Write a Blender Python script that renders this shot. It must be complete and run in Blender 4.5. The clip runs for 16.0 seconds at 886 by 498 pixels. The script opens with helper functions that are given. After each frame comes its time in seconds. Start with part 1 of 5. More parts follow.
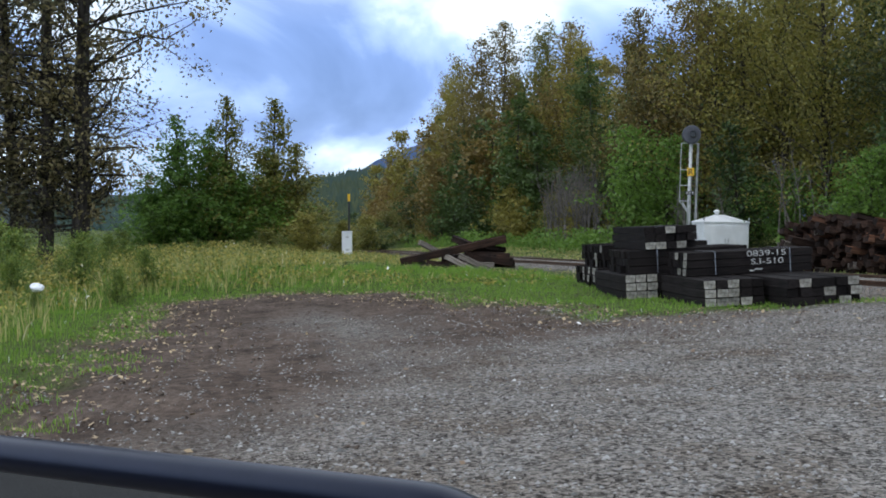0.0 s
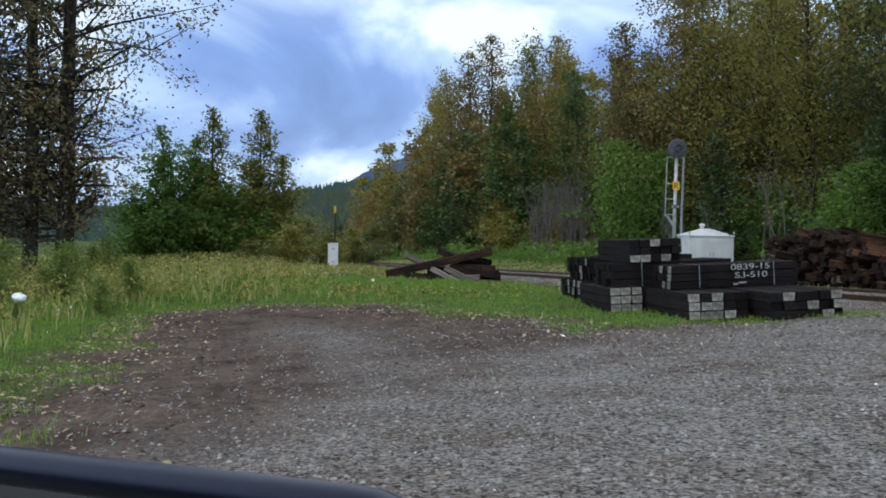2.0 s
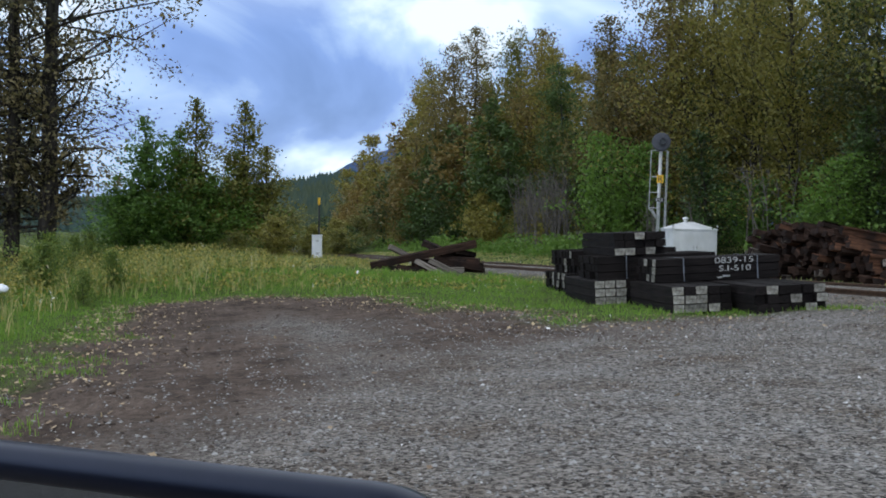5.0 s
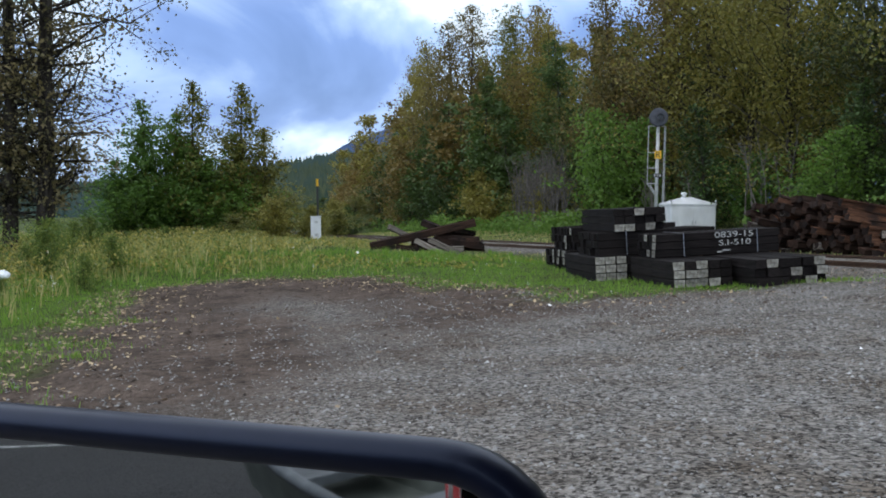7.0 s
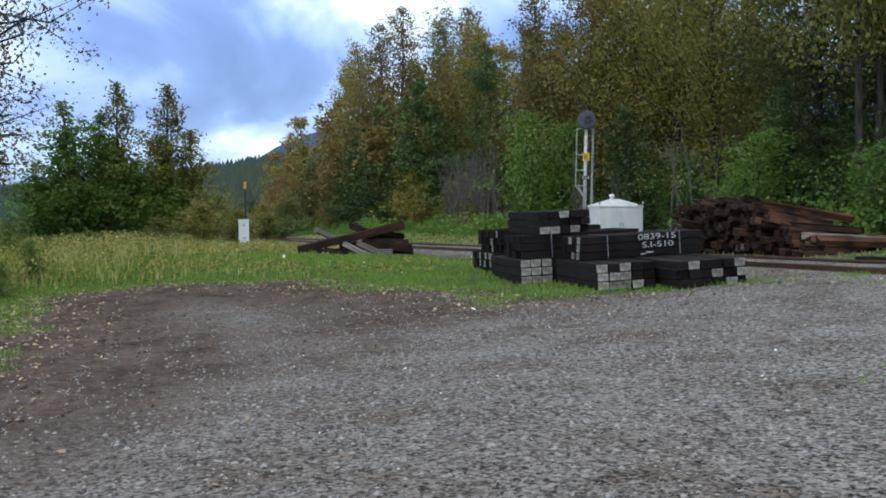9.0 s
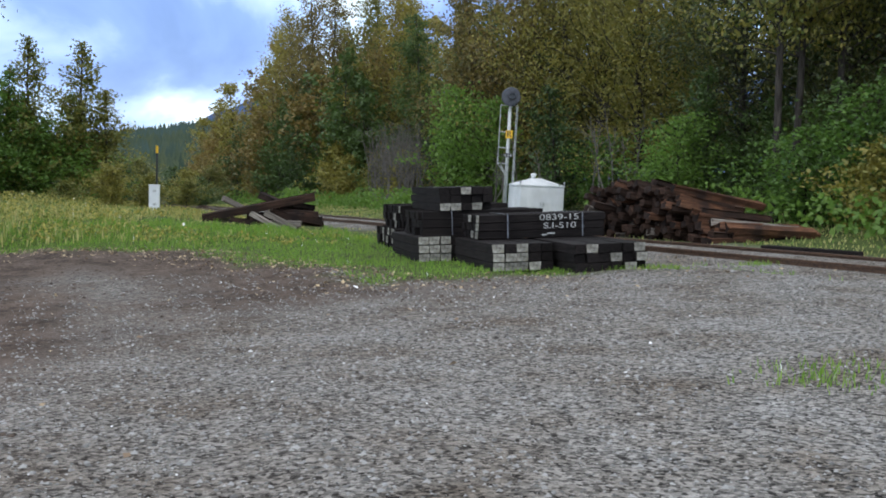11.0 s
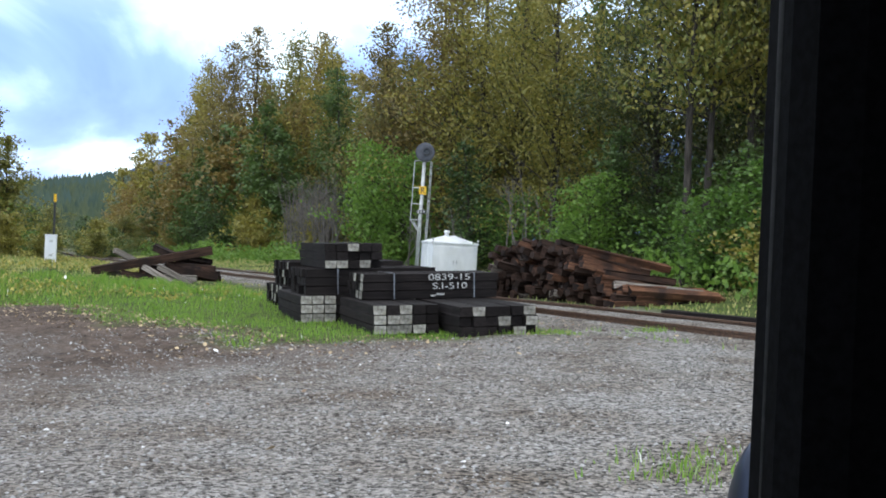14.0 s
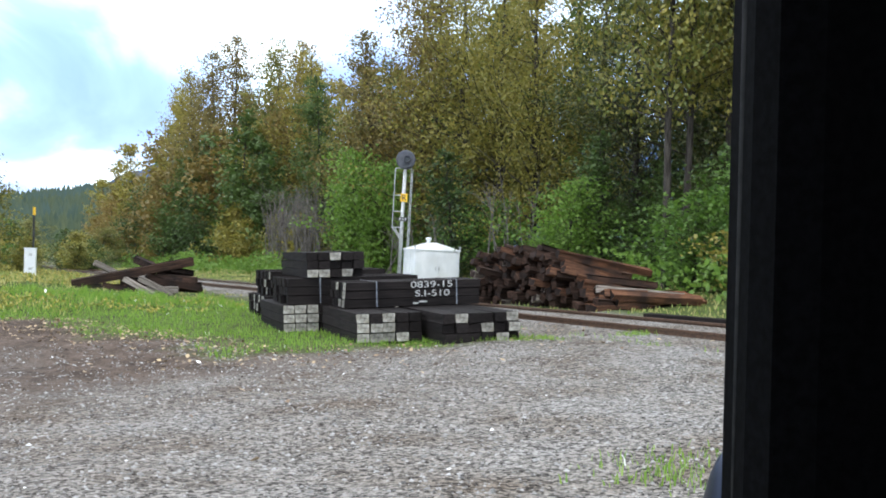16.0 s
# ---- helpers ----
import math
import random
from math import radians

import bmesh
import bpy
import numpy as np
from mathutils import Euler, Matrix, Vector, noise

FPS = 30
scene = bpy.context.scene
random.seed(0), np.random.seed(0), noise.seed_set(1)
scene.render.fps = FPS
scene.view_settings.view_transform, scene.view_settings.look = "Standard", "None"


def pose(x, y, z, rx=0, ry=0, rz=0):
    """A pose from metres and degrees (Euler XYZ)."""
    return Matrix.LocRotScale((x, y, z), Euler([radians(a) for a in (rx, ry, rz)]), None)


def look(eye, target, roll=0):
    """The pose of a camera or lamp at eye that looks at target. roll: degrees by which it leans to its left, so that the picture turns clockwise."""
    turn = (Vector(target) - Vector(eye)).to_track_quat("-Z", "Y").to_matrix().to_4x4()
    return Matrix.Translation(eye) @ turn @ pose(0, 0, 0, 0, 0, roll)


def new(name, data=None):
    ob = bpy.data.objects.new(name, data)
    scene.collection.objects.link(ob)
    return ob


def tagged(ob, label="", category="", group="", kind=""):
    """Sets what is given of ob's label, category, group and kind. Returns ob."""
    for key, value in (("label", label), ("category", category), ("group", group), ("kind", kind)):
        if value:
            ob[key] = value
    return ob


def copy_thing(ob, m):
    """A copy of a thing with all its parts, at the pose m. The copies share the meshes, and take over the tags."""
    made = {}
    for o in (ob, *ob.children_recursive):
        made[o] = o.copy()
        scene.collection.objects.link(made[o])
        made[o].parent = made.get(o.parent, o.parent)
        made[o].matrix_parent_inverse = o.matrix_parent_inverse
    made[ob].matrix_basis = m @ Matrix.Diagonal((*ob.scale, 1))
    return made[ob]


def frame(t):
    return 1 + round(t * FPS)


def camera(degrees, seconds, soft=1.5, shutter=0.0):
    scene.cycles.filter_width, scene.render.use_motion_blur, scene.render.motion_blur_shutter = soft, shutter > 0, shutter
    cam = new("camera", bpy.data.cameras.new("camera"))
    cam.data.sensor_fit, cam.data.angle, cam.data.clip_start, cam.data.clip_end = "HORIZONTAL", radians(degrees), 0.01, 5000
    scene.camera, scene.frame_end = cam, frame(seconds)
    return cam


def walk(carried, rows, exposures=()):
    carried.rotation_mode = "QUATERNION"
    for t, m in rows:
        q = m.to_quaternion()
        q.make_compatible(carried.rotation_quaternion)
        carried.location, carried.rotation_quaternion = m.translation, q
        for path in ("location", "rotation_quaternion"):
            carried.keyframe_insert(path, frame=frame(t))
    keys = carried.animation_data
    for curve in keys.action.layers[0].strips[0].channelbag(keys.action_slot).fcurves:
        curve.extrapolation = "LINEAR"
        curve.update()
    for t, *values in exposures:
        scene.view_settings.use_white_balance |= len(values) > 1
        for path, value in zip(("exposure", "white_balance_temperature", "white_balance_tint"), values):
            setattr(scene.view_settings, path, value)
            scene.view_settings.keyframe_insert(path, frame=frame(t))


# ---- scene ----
cam = camera(45.8, 16.0, 1.85)
PATH = [
    (0, (-0.080, -0.102, 1.765), (-1.243, 1.524, 1.708), -0.32),
    (0.5, (-0.076, -0.089, 1.750), (-1.231, 1.542, 1.701), -0.21),
    (1, (-0.073, -0.072, 1.754), (-1.233, 1.557, 1.713), -0.42),
    (1.5, (-0.056, -0.068, 1.756), (-1.209, 1.564, 1.717), -0.31),
    (2, (-0.059, -0.059, 1.751), (-1.202, 1.582, 1.718), -0.01),
    (2.5, (-0.057, -0.063, 1.752), (-1.206, 1.574, 1.720), -0.01),
    (3, (-0.067, -0.055, 1.750), (-1.223, 1.578, 1.717), -0.11),
    (3.5, (-0.077, -0.061, 1.753), (-1.224, 1.576, 1.715), -0.11),
    (4, (-0.082, -0.065, 1.749), (-1.214, 1.582, 1.710), -0.01),
    (4.2, (-0.077, -0.071, 1.746), (-1.201, 1.582, 1.705), 0.19),
    (6.3, (-0.110, -0.066, 1.767), (-1.220, 1.597, 1.711), -0.01),
    (6.5, (-0.106, -0.073, 1.747), (-1.228, 1.583, 1.694), -0.51),
    (7, (-0.108, -0.133, 1.745), (-1.221, 1.526, 1.658), -0.71),
    (7.5, (-0.065, -0.216, 1.762), (-1.152, 1.460, 1.665), -0.80),
    (8, (-0.082, -0.219, 1.757), (-1.144, 1.471, 1.649), -0.70),
    (8.5, (-0.104, -0.166, 1.749), (-1.129, 1.548, 1.646), -0.60),
    (9, (-0.036, 0.107, 1.766), (-1.043, 1.833, 1.681), -0.90),
    (9.5, (0.023, 0.454, 1.748), (-0.958, 2.194, 1.649), 0.30),
    (9.7, (0.048, 0.590, 1.730), (-0.926, 2.334, 1.635), 0.50),
    (11.8, (0.261, 1.795, 1.741), (-0.606, 3.591, 1.593), 1.50),
    (12, (0.269, 1.922, 1.749), (-0.601, 3.717, 1.610), 1.40),
    (12.5, (0.311, 2.199, 1.770), (-0.505, 4.025, 1.763), 3.19),
    (13, (0.384, 2.422, 1.748), (-0.412, 4.257, 1.763), 3.29),
    (13.5, (0.412, 2.628, 1.758), (-0.371, 4.468, 1.755), 2.79),
    (14, (0.456, 2.767, 1.772), (-0.327, 4.608, 1.751), 2.39),
    (14.5, (0.451, 2.797, 1.762), (-0.325, 4.640, 1.747), 1.79),
    (15, (0.439, 2.791, 1.755), (-0.346, 4.630, 1.732), 0.29),
    (15.5, (0.451, 2.790, 1.769), (-0.313, 4.639, 1.750), 0.08),
    (16, (0.466, 2.754, 1.781), (-0.286, 4.608, 1.774), 1.48),
]
EXPOSURES = [(0, -0.54, 6100, 10), (1, -0.62, 6080, 10), (2, -0.70, 6050, 10), (4, -0.72, 6050, 10), (6.5, -0.66, 6080, 10), (7.5, -0.57, 6100, 10), (9, -0.51, 6100, 10), (9.7, -0.47, 6120, 10), (11.8, -0.09, 6200, 10), (12.5, 0.03, 6200, 10), (13, 0.00, 6200, 10), (14, 0.10, 6200, 10), (14.5, 0.20, 6250, 10), (16, 0.46, 6320, 10)]
walk(cam, [(t, look(eye, target, roll)) for t, eye, target, roll in PATH], EXPOSURES)

# ---- world, sun, exposure ----
def world_sky():
    w = bpy.data.worlds.new("overcast_sky")
    scene.world = w
    w.use_nodes = True
    nt = w.node_tree
    nt.nodes.clear()
    N, L = nt.nodes.new, nt.links.new
    sky = N("ShaderNodeTexSky")
    sky.sky_type, sky.sun_disc = "NISHITA", False
    sky.sun_elevation, sky.sun_rotation = radians(48), radians(200)
    tc = N("ShaderNodeTexCoord")
    mp = N("ShaderNodeMapping")
    mp.inputs["Scale"].default_value = (1.0, 1.0, 2.3)
    mp.inputs["Rotation"].default_value = (radians(9), radians(7), radians(CLOUD_TURN))
    L(tc.outputs["Generated"], mp.inputs["Vector"])
    n1 = N("ShaderNodeTexNoise")
    n1.inputs["Scale"].default_value, n1.inputs["Detail"].default_value = 3.0, 7.0
    n1.inputs["Roughness"].default_value, n1.inputs["Distortion"].default_value = 0.5, 0.9
    L(mp.outputs[0], n1.inputs["Vector"])
    ramp = N("ShaderNodeValToRGB")
    r = ramp.color_ramp
    r.elements[0].position, r.elements[0].color = 0.14, (0.20, 0.35, 0.80, 1)
    r.elements[1].position, r.elements[1].color = 0.66, (1.9, 2.1, 2.3, 1)
    e = r.elements.new(0.40)
    e.color = (0.42, 0.65, 1.32, 1)
    e = r.elements.new(0.56)
    e.color = (1.0, 1.3, 1.8, 1)
    sep = N("ShaderNodeSeparateXYZ")
    L(tc.outputs["Generated"], sep.inputs[0])
    band = N("ShaderNodeValToRGB")
    band.color_ramp.interpolation = "EASE"
    bands = ((0.0, 0.40), (0.050, 0.62), (0.095, 0.36), (0.135, 0.42), (0.20, 0.80), (0.45, 0.66))
    for i, (p, v) in enumerate(bands):
        el = band.color_ramp.elements[i] if i < 2 else band.color_ramp.elements.new(p)
        el.position, el.color = p, (v, v, v, 1)
    L(sep.outputs["Z"], band.inputs[0])
    mixn = N("ShaderNodeMath")
    mixn.operation = "MULTIPLY_ADD"
    L(n1.outputs["Fac"], mixn.inputs[0])
    mixn.inputs[1].default_value = 1.55
    off = N("ShaderNodeMath")
    off.operation = "MULTIPLY_ADD"
    L(band.outputs[0], off.inputs[0])
    off.inputs[1].default_value, off.inputs[2].default_value = 0.55, -0.53
    L(off.outputs[0], mixn.inputs[2])
    L(mixn.outputs[0], ramp.inputs[0])
    # the cloud deck is brighter overhead than along the horizon
    up = N("ShaderNodeMapRange")
    up.interpolation_type = "SMOOTHSTEP"
    up.inputs[1].default_value, up.inputs[2].default_value = 0.17, 0.34
    L(sep.outputs["Z"], up.inputs[0])
    white = N("ShaderNodeMix")
    white.data_type = "RGBA"
    white.inputs[7].default_value = (2.0, 2.1, 2.2, 1)
    L(up.outputs[0], white.inputs[0])
    L(ramp.outputs[0], white.inputs[6])
    bg1, bg2, add = N("ShaderNodeBackground"), N("ShaderNodeBackground"), N("ShaderNodeAddShader")
    L(sky.outputs[0], bg1.inputs[0])
    bg1.inputs[1].default_value = 0.05
    L(white.outputs[2], bg2.inputs[0])
    bg2.inputs[1].default_value = SKY
    L(bg1.outputs[0], add.inputs[0])
    L(bg2.outputs[0], add.inputs[1])
    out = N("ShaderNodeOutputWorld")
    L(add.outputs[0], out.inputs[0])


CLOUD_TURN, SKY = 40.0, 0.80
world_sky()
sun = new("sun", bpy.data.lights.new("sun", "SUN"))
sun.data.energy, sun.data.angle, sun.data.color = 0.8, radians(25), (1.0, 0.95, 0.87)
sun.matrix_world = look((0, 0, 30), (-9, 15, 0))


# ---- materials ----
def material(name, base, rough=0.8, metal=0.0):
    m = bpy.data.materials.new(name)
    m.use_nodes = True
    b = m.node_tree.nodes["Principled BSDF"]
    b.inputs["Base Color"].default_value = (*base, 1)
    b.inputs["Roughness"].default_value, b.inputs["Metallic"].default_value = rough, metal
    b.inputs["Specular IOR Level"].default_value = 0.12 if rough >= 0.75 else 0.5
    return m, m.node_tree, b


def grain(nt, b, c1, c2, scale, detail=6.0, bump=0.0, coords="Object", stretch=(1, 1, 1), lo=0.35, hi=0.65, stain=None, island=0.0, dist=0.02):
    """Two-colour noise with an optional larger stain, piece-to-piece variation and relief."""
    N, L = nt.nodes.new, nt.links.new
    tc = N("ShaderNodeTexCoord")
    mp = N("ShaderNodeMapping")
    mp.inputs["Scale"].default_value = stretch
    L(tc.outputs[coords], mp.inputs[0])
    n = N("ShaderNodeTexNoise")
    n.inputs["Scale"].default_value, n.inputs["Detail"].default_value, n.inputs["Roughness"].default_value = scale, detail, 0.6
    L(mp.outputs[0], n.inputs["Vector"])
    ramp = N("ShaderNodeValToRGB")
    ramp.color_ramp.elements[0].position, ramp.color_ramp.elements[0].color = lo, (*c1, 1)
    ramp.color_ramp.elements[1].position, ramp.color_ramp.elements[1].color = hi, (*c2, 1)
    L(n.outputs["Fac"], ramp.inputs[0])
    col = ramp.outputs[0]
    if stain:
        n2 = N("ShaderNodeTexNoise")
        n2.inputs["Scale"].default_value, n2.inputs["Detail"].default_value = stain[1], 4.0
        L(tc.outputs[coords], n2.inputs["Vector"])
        mr = N("ShaderNodeMapRange")
        mr.inputs[1].default_value, mr.inputs[2].default_value = 0.45, 0.7
        L(n2.outputs["Fac"], mr.inputs[0])
        mx = N("ShaderNodeMix")
        mx.data_type = "RGBA"
        mx.inputs[7].default_value = (*stain[0], 1)
        L(mr.outputs[0], mx.inputs[0])
        L(col, mx.inputs[6])
        col = mx.outputs[2]
    if island:
        oi = N("ShaderNodeObjectInfo")
        mr = N("ShaderNodeMapRange")
        mr.inputs[3].default_value, mr.inputs[4].default_value = 1 - island, 1 + island
        L(oi.outputs["Random"], mr.inputs[0])
        hs = N("ShaderNodeHueSaturation")
        L(mr.outputs[0], hs.inputs["Value"])
        L(col, hs.inputs["Color"])
        col = hs.outputs[0]
    L(col, b.inputs["Base Color"])
    if bump:
        bp = N("ShaderNodeBump")
        bp.inputs["Strength"].default_value, bp.inputs["Distance"].default_value = bump, dist
        L(n.outputs["Fac"], bp.inputs["Height"])
        L(bp.outputs[0], b.inputs["Normal"])
    return col


def leaf_material(name, colours, through_light=0.28, spread=0.5):
    """Foliage: each leaf takes its own colour from a short scale, each plant its own shift."""
    m, nt, b = material(name, colours[0], 0.55)
    N, L = nt.nodes.new, nt.links.new
    geo, oi = N("ShaderNodeNewGeometry"), N("ShaderNodeObjectInfo")
    a = N("ShaderNodeMath")
    a.operation = "MULTIPLY_ADD"
    L(oi.outputs["Random"], a.inputs[0])
    a.inputs[1].default_value = spread
    sc = N("ShaderNodeMath")
    sc.operation = "MULTIPLY"
    sc.inputs[1].default_value = 1 - spread
    L(geo.outputs["Random Per Island"], sc.inputs[0])
    L(sc.outputs[0], a.inputs[2])
    ramp = N("ShaderNodeValToRGB")
    for i, c in enumerate(colours):
        p = i / (len(colours) - 1)
        el = ramp.color_ramp.elements[0] if i == 0 else ramp.color_ramp.elements[1] if i == len(colours) - 1 else ramp.color_ramp.elements.new(p)
        el.position, el.color = p, (*c, 1)
    ramp.color_ramp.elements[0].color = (*colours[0], 1)
    L(a.outputs[0], ramp.inputs[0])
    L(ramp.outputs[0], b.inputs["Base Color"])
    tr, mix = N("ShaderNodeBsdfTranslucent"), N("ShaderNodeMixShader")
    L(ramp.outputs[0], tr.inputs[0])
    mix.inputs[0].default_value = through_light
    out = nt.nodes["Material Output"]
    L(b.outputs[0], mix.inputs[1])
    L(tr.outputs[0], mix.inputs[2])
    L(mix.outputs[0], out.inputs[0])
    return m


def ground_material():
    """Lot of crushed stone, brown dirt, grass soil and asphalt, mixed by how the surfaces lie (attribute cover)."""
    m, nt, b = material("ground_cover", (0.2, 0.19, 0.18), 0.95)
    N, L = nt.nodes.new, nt.links.new
    tc, at = N("ShaderNodeTexCoord"), N("ShaderNodeAttribute")
    at.attribute_name = "cover"
    sep = N("ShaderNodeSeparateColor")
    L(at.outputs["Color"], sep.inputs[0])

    def noise_ramp(scale, c, detail=4.0, rough=0.6):
        n = N("ShaderNodeTexNoise")
        n.inputs["Scale"].default_value, n.inputs["Detail"].default_value, n.inputs["Roughness"].default_value = scale, detail, rough
        L(tc.outputs["Object"], n.inputs["Vector"])
        r = N("ShaderNodeValToRGB")
        for i, (p, k) in enumerate(c):
            el = r.color_ramp.elements[i] if i < 2 else r.color_ramp.elements.new(p)
            el.position, el.color = p, (*k, 1)
        L(n.outputs["Fac"], r.inputs[0])
        return r.outputs[0], n.outputs["Fac"]

    def mixed(f, a, c):
        x = N("ShaderNodeMix")
        x.data_type = "RGBA"
        L(f, x.inputs[0])
        L(a, x.inputs[6])
        L(c, x.inputs[7])
        return x.outputs[2]

    vor = N("ShaderNodeTexVoronoi")
    vor.inputs["Scale"].default_value = 34.0
    L(tc.outputs["Object"], vor.inputs["Vector"])
    vs = N("ShaderNodeSeparateColor")
    L(vor.outputs["Color"], vs.inputs[0])
    stone = N("ShaderNodeValToRGB")
    stone.color_ramp.elements[0].color, stone.color_ramp.elements[1].color = (0.022, 0.021, 0.020, 1), (0.365, 0.357, 0.345, 1)
    stone.color_ramp.elements[1].position = 1.0
    # larger stones among the fine ones
    big = N("ShaderNodeTexVoronoi")
    big.inputs["Scale"].default_value = 21.0
    L(tc.outputs["Object"], big.inputs["Vector"])
    bs = N("ShaderNodeSeparateColor")
    L(big.outputs["Color"], bs.inputs[0])
    tone = N("ShaderNodeMix")
    tone.inputs[0].default_value = 0.30
    L(vs.outputs[0], tone.inputs[2])
    L(bs.outputs[1], tone.inputs[3])
    spread = N("ShaderNodeMapRange")
    spread.inputs[1].default_value, spread.inputs[2].default_value = 0.15, 0.88
    L(tone.outputs[0], spread.inputs[0])
    L(spread.outputs[0], stone.inputs[0])
    patch, _ = noise_ramp(0.75, [(0.33, (0.62, 0.53, 0.44)), (0.5, (0.95, 0.90, 0.84)), (0.68, (1.15, 1.13, 1.10))], 7.0)
    gravel = N("ShaderNodeMix")
    gravel.data_type, gravel.blend_type = "RGBA", "MULTIPLY"
    gravel.inputs[0].default_value = 1.0
    L(stone.outputs[0], gravel.inputs[6])
    L(patch, gravel.inputs[7])
    dirt, dn = noise_ramp(7.0, [(0.3, (0.040, 0.030, 0.024)), (0.7, (0.20, 0.152, 0.122))], 8.0, 0.75)
    soil, _ = noise_ramp(3.0, [(0.3, (0.035, 0.05, 0.015)), (0.7, (0.10, 0.13, 0.035))], 6.0)
    tar, _ = noise_ramp(30.0, [(0.3, (0.028, 0.028, 0.027)), (0.7, (0.058, 0.056, 0.054))], 6.0)
    # damp darker mud in patches
    damp, _ = noise_ramp(0.9, [(0.36, (0.50, 0.48, 0.47)), (0.62, (1.0, 1.0, 1.0))], 6.0)
    mud = N("ShaderNodeMix")
    mud.data_type, mud.blend_type = "RGBA", "MULTIPLY"
    mud.inputs[0].default_value = 1.0
    L(dirt, mud.inputs[6])
    L(damp, mud.inputs[7])
    col = mixed(sep.outputs[1], gravel.outputs[2], mud.outputs[2])
    col = mixed(sep.outputs[0], col, soil)
    col = mixed(sep.outputs[2], col, tar)
    L(col, b.inputs["Base Color"])
    bp = N("ShaderNodeBump")
    bp.inputs["Strength"].default_value, bp.inputs["Distance"].default_value = 0.9, 0.03
    L(vor.outputs["Distance"], bp.inputs["Height"])
    L(bp.outputs[0], b.inputs["Normal"])
    return m


GROUND = ground_material()
TIE_NEW, nt_, b_ = material("creosoted_wood", (0.018, 0.015, 0.014), 0.8)
grain(nt_, b_, (0.006, 0.005, 0.005), (0.021, 0.017, 0.016), 9.0, 8.0, 0.5, stretch=(0.25, 3, 3), island=0.3)
TIE_END, nt_, b_ = material("pale_tie_end", (0.42, 0.40, 0.34), 0.85)
grain(nt_, b_, (0.12, 0.115, 0.10), (0.40, 0.385, 0.34), 14.0, 6.0, 0.3, island=0.25, stain=((0.20, 0.18, 0.14), 5.0))
TIE_OLD, nt_, b_ = material("weathered_tie_wood", (0.1, 0.06, 0.04), 0.9)
grain(nt_, b_, (0.012, 0.008, 0.007), (0.060, 0.034, 0.023), 5.0, 8.0, 0.8, stretch=(0.3, 4, 4), island=0.55, stain=((0.018, 0.013, 0.011), 2.0))
TIE_RED, nt_, b_ = material("rotten_red_wood", (0.16, 0.08, 0.045), 0.9)
grain(nt_, b_, (0.045, 0.022, 0.013), (0.20, 0.095, 0.052), 5.0, 8.0, 0.8, stretch=(0.3, 4, 4), island=0.4, stain=((0.04, 0.025, 0.02), 2.0))
TIE_DARK, nt_, b_ = material("black_old_tie_end", (0.02, 0.015, 0.013), 0.9)
grain(nt_, b_, (0.006, 0.005, 0.005), (0.045, 0.030, 0.024), 7.0, 8.0, 0.9, island=0.5)
TIE_GREY, nt_, b_ = material("weathered_grey_wood", (0.16, 0.14, 0.12), 0.9)
grain(nt_, b_, (0.07, 0.06, 0.05), (0.24, 0.21, 0.18), 5.0, 8.0, 0.8, stretch=(0.3, 4, 4), island=0.4)
PAINT_WHITE, nt_, b_ = material("white_enamel", (0.78, 0.79, 0.80), 0.45)
grain(nt_, b_, (0.70, 0.72, 0.74), (0.82, 0.83, 0.84), 2.5, 6.0, 0.05, stretch=(1, 1, 0.4), stain=((0.70, 0.71, 0.71), 1.6))
PAINT_SILVER, nt_, b_ = material("aluminium_paint", (0.52, 0.53, 0.53), 0.5, 0.35)
grain(nt_, b_, (0.38, 0.39, 0.39), (0.60, 0.61, 0.61), 6.0, 5.0, 0.05)
PAINT_BLACK, nt_, b_ = material("black_paint", (0.02, 0.02, 0.022), 0.45)
grain(nt_, b_, (0.014, 0.014, 0.016), (0.035, 0.035, 0.038), 6.0)
PAINT_HEAD, nt_, b_ = material("faded_grey_black_paint", (0.07, 0.075, 0.09), 0.6)
grain(nt_, b_, (0.05, 0.055, 0.07), (0.10, 0.105, 0.125), 5.0)
YELLOW, nt_, b_ = material("yellow_sign_paint", (0.85, 0.50, 0.02), 0.5)
grain(nt_, b_, (0.75, 0.42, 0.015), (0.90, 0.56, 0.03), 8.0)
RUST, nt_, b_ = material("rusted_rail_steel", (0.10, 0.06, 0.04), 0.6, 0.4)
grain(nt_, b_, (0.05, 0.03, 0.022), (0.15, 0.085, 0.05), 20.0, 6.0, 0.2)
CHALK, nt_, b_ = material("white_paint_marks", (0.62, 0.62, 0.60), 0.9)
grain(nt_, b_, (0.16, 0.16, 0.155), (0.58, 0.58, 0.56), 40.0)
BAND, nt_, b_ = material("steel_strap", (0.30, 0.33, 0.38), 0.4, 0.6)
grain(nt_, b_, (0.12, 0.13, 0.15), (0.34, 0.36, 0.40), 12.0)
STONE, nt_, b_ = material("crushed_stone", (0.2, 0.2, 0.19), 0.9)
grain(nt_, b_, (0.16, 0.155, 0.15), (0.30, 0.295, 0.285), 60.0)
BARK, nt_, b_ = material("grey_bark", (0.08, 0.07, 0.06), 0.95)
grain(nt_, b_, (0.020, 0.017, 0.015), (0.080, 0.070, 0.060), 6.0, 8.0, 0.8, stretch=(2, 2, 0.35))
TWIG, nt_, b_ = material("dead_grey_twigs", (0.16, 0.145, 0.13), 0.95)
grain(nt_, b_, (0.10, 0.09, 0.08), (0.22, 0.20, 0.185), 5.0)
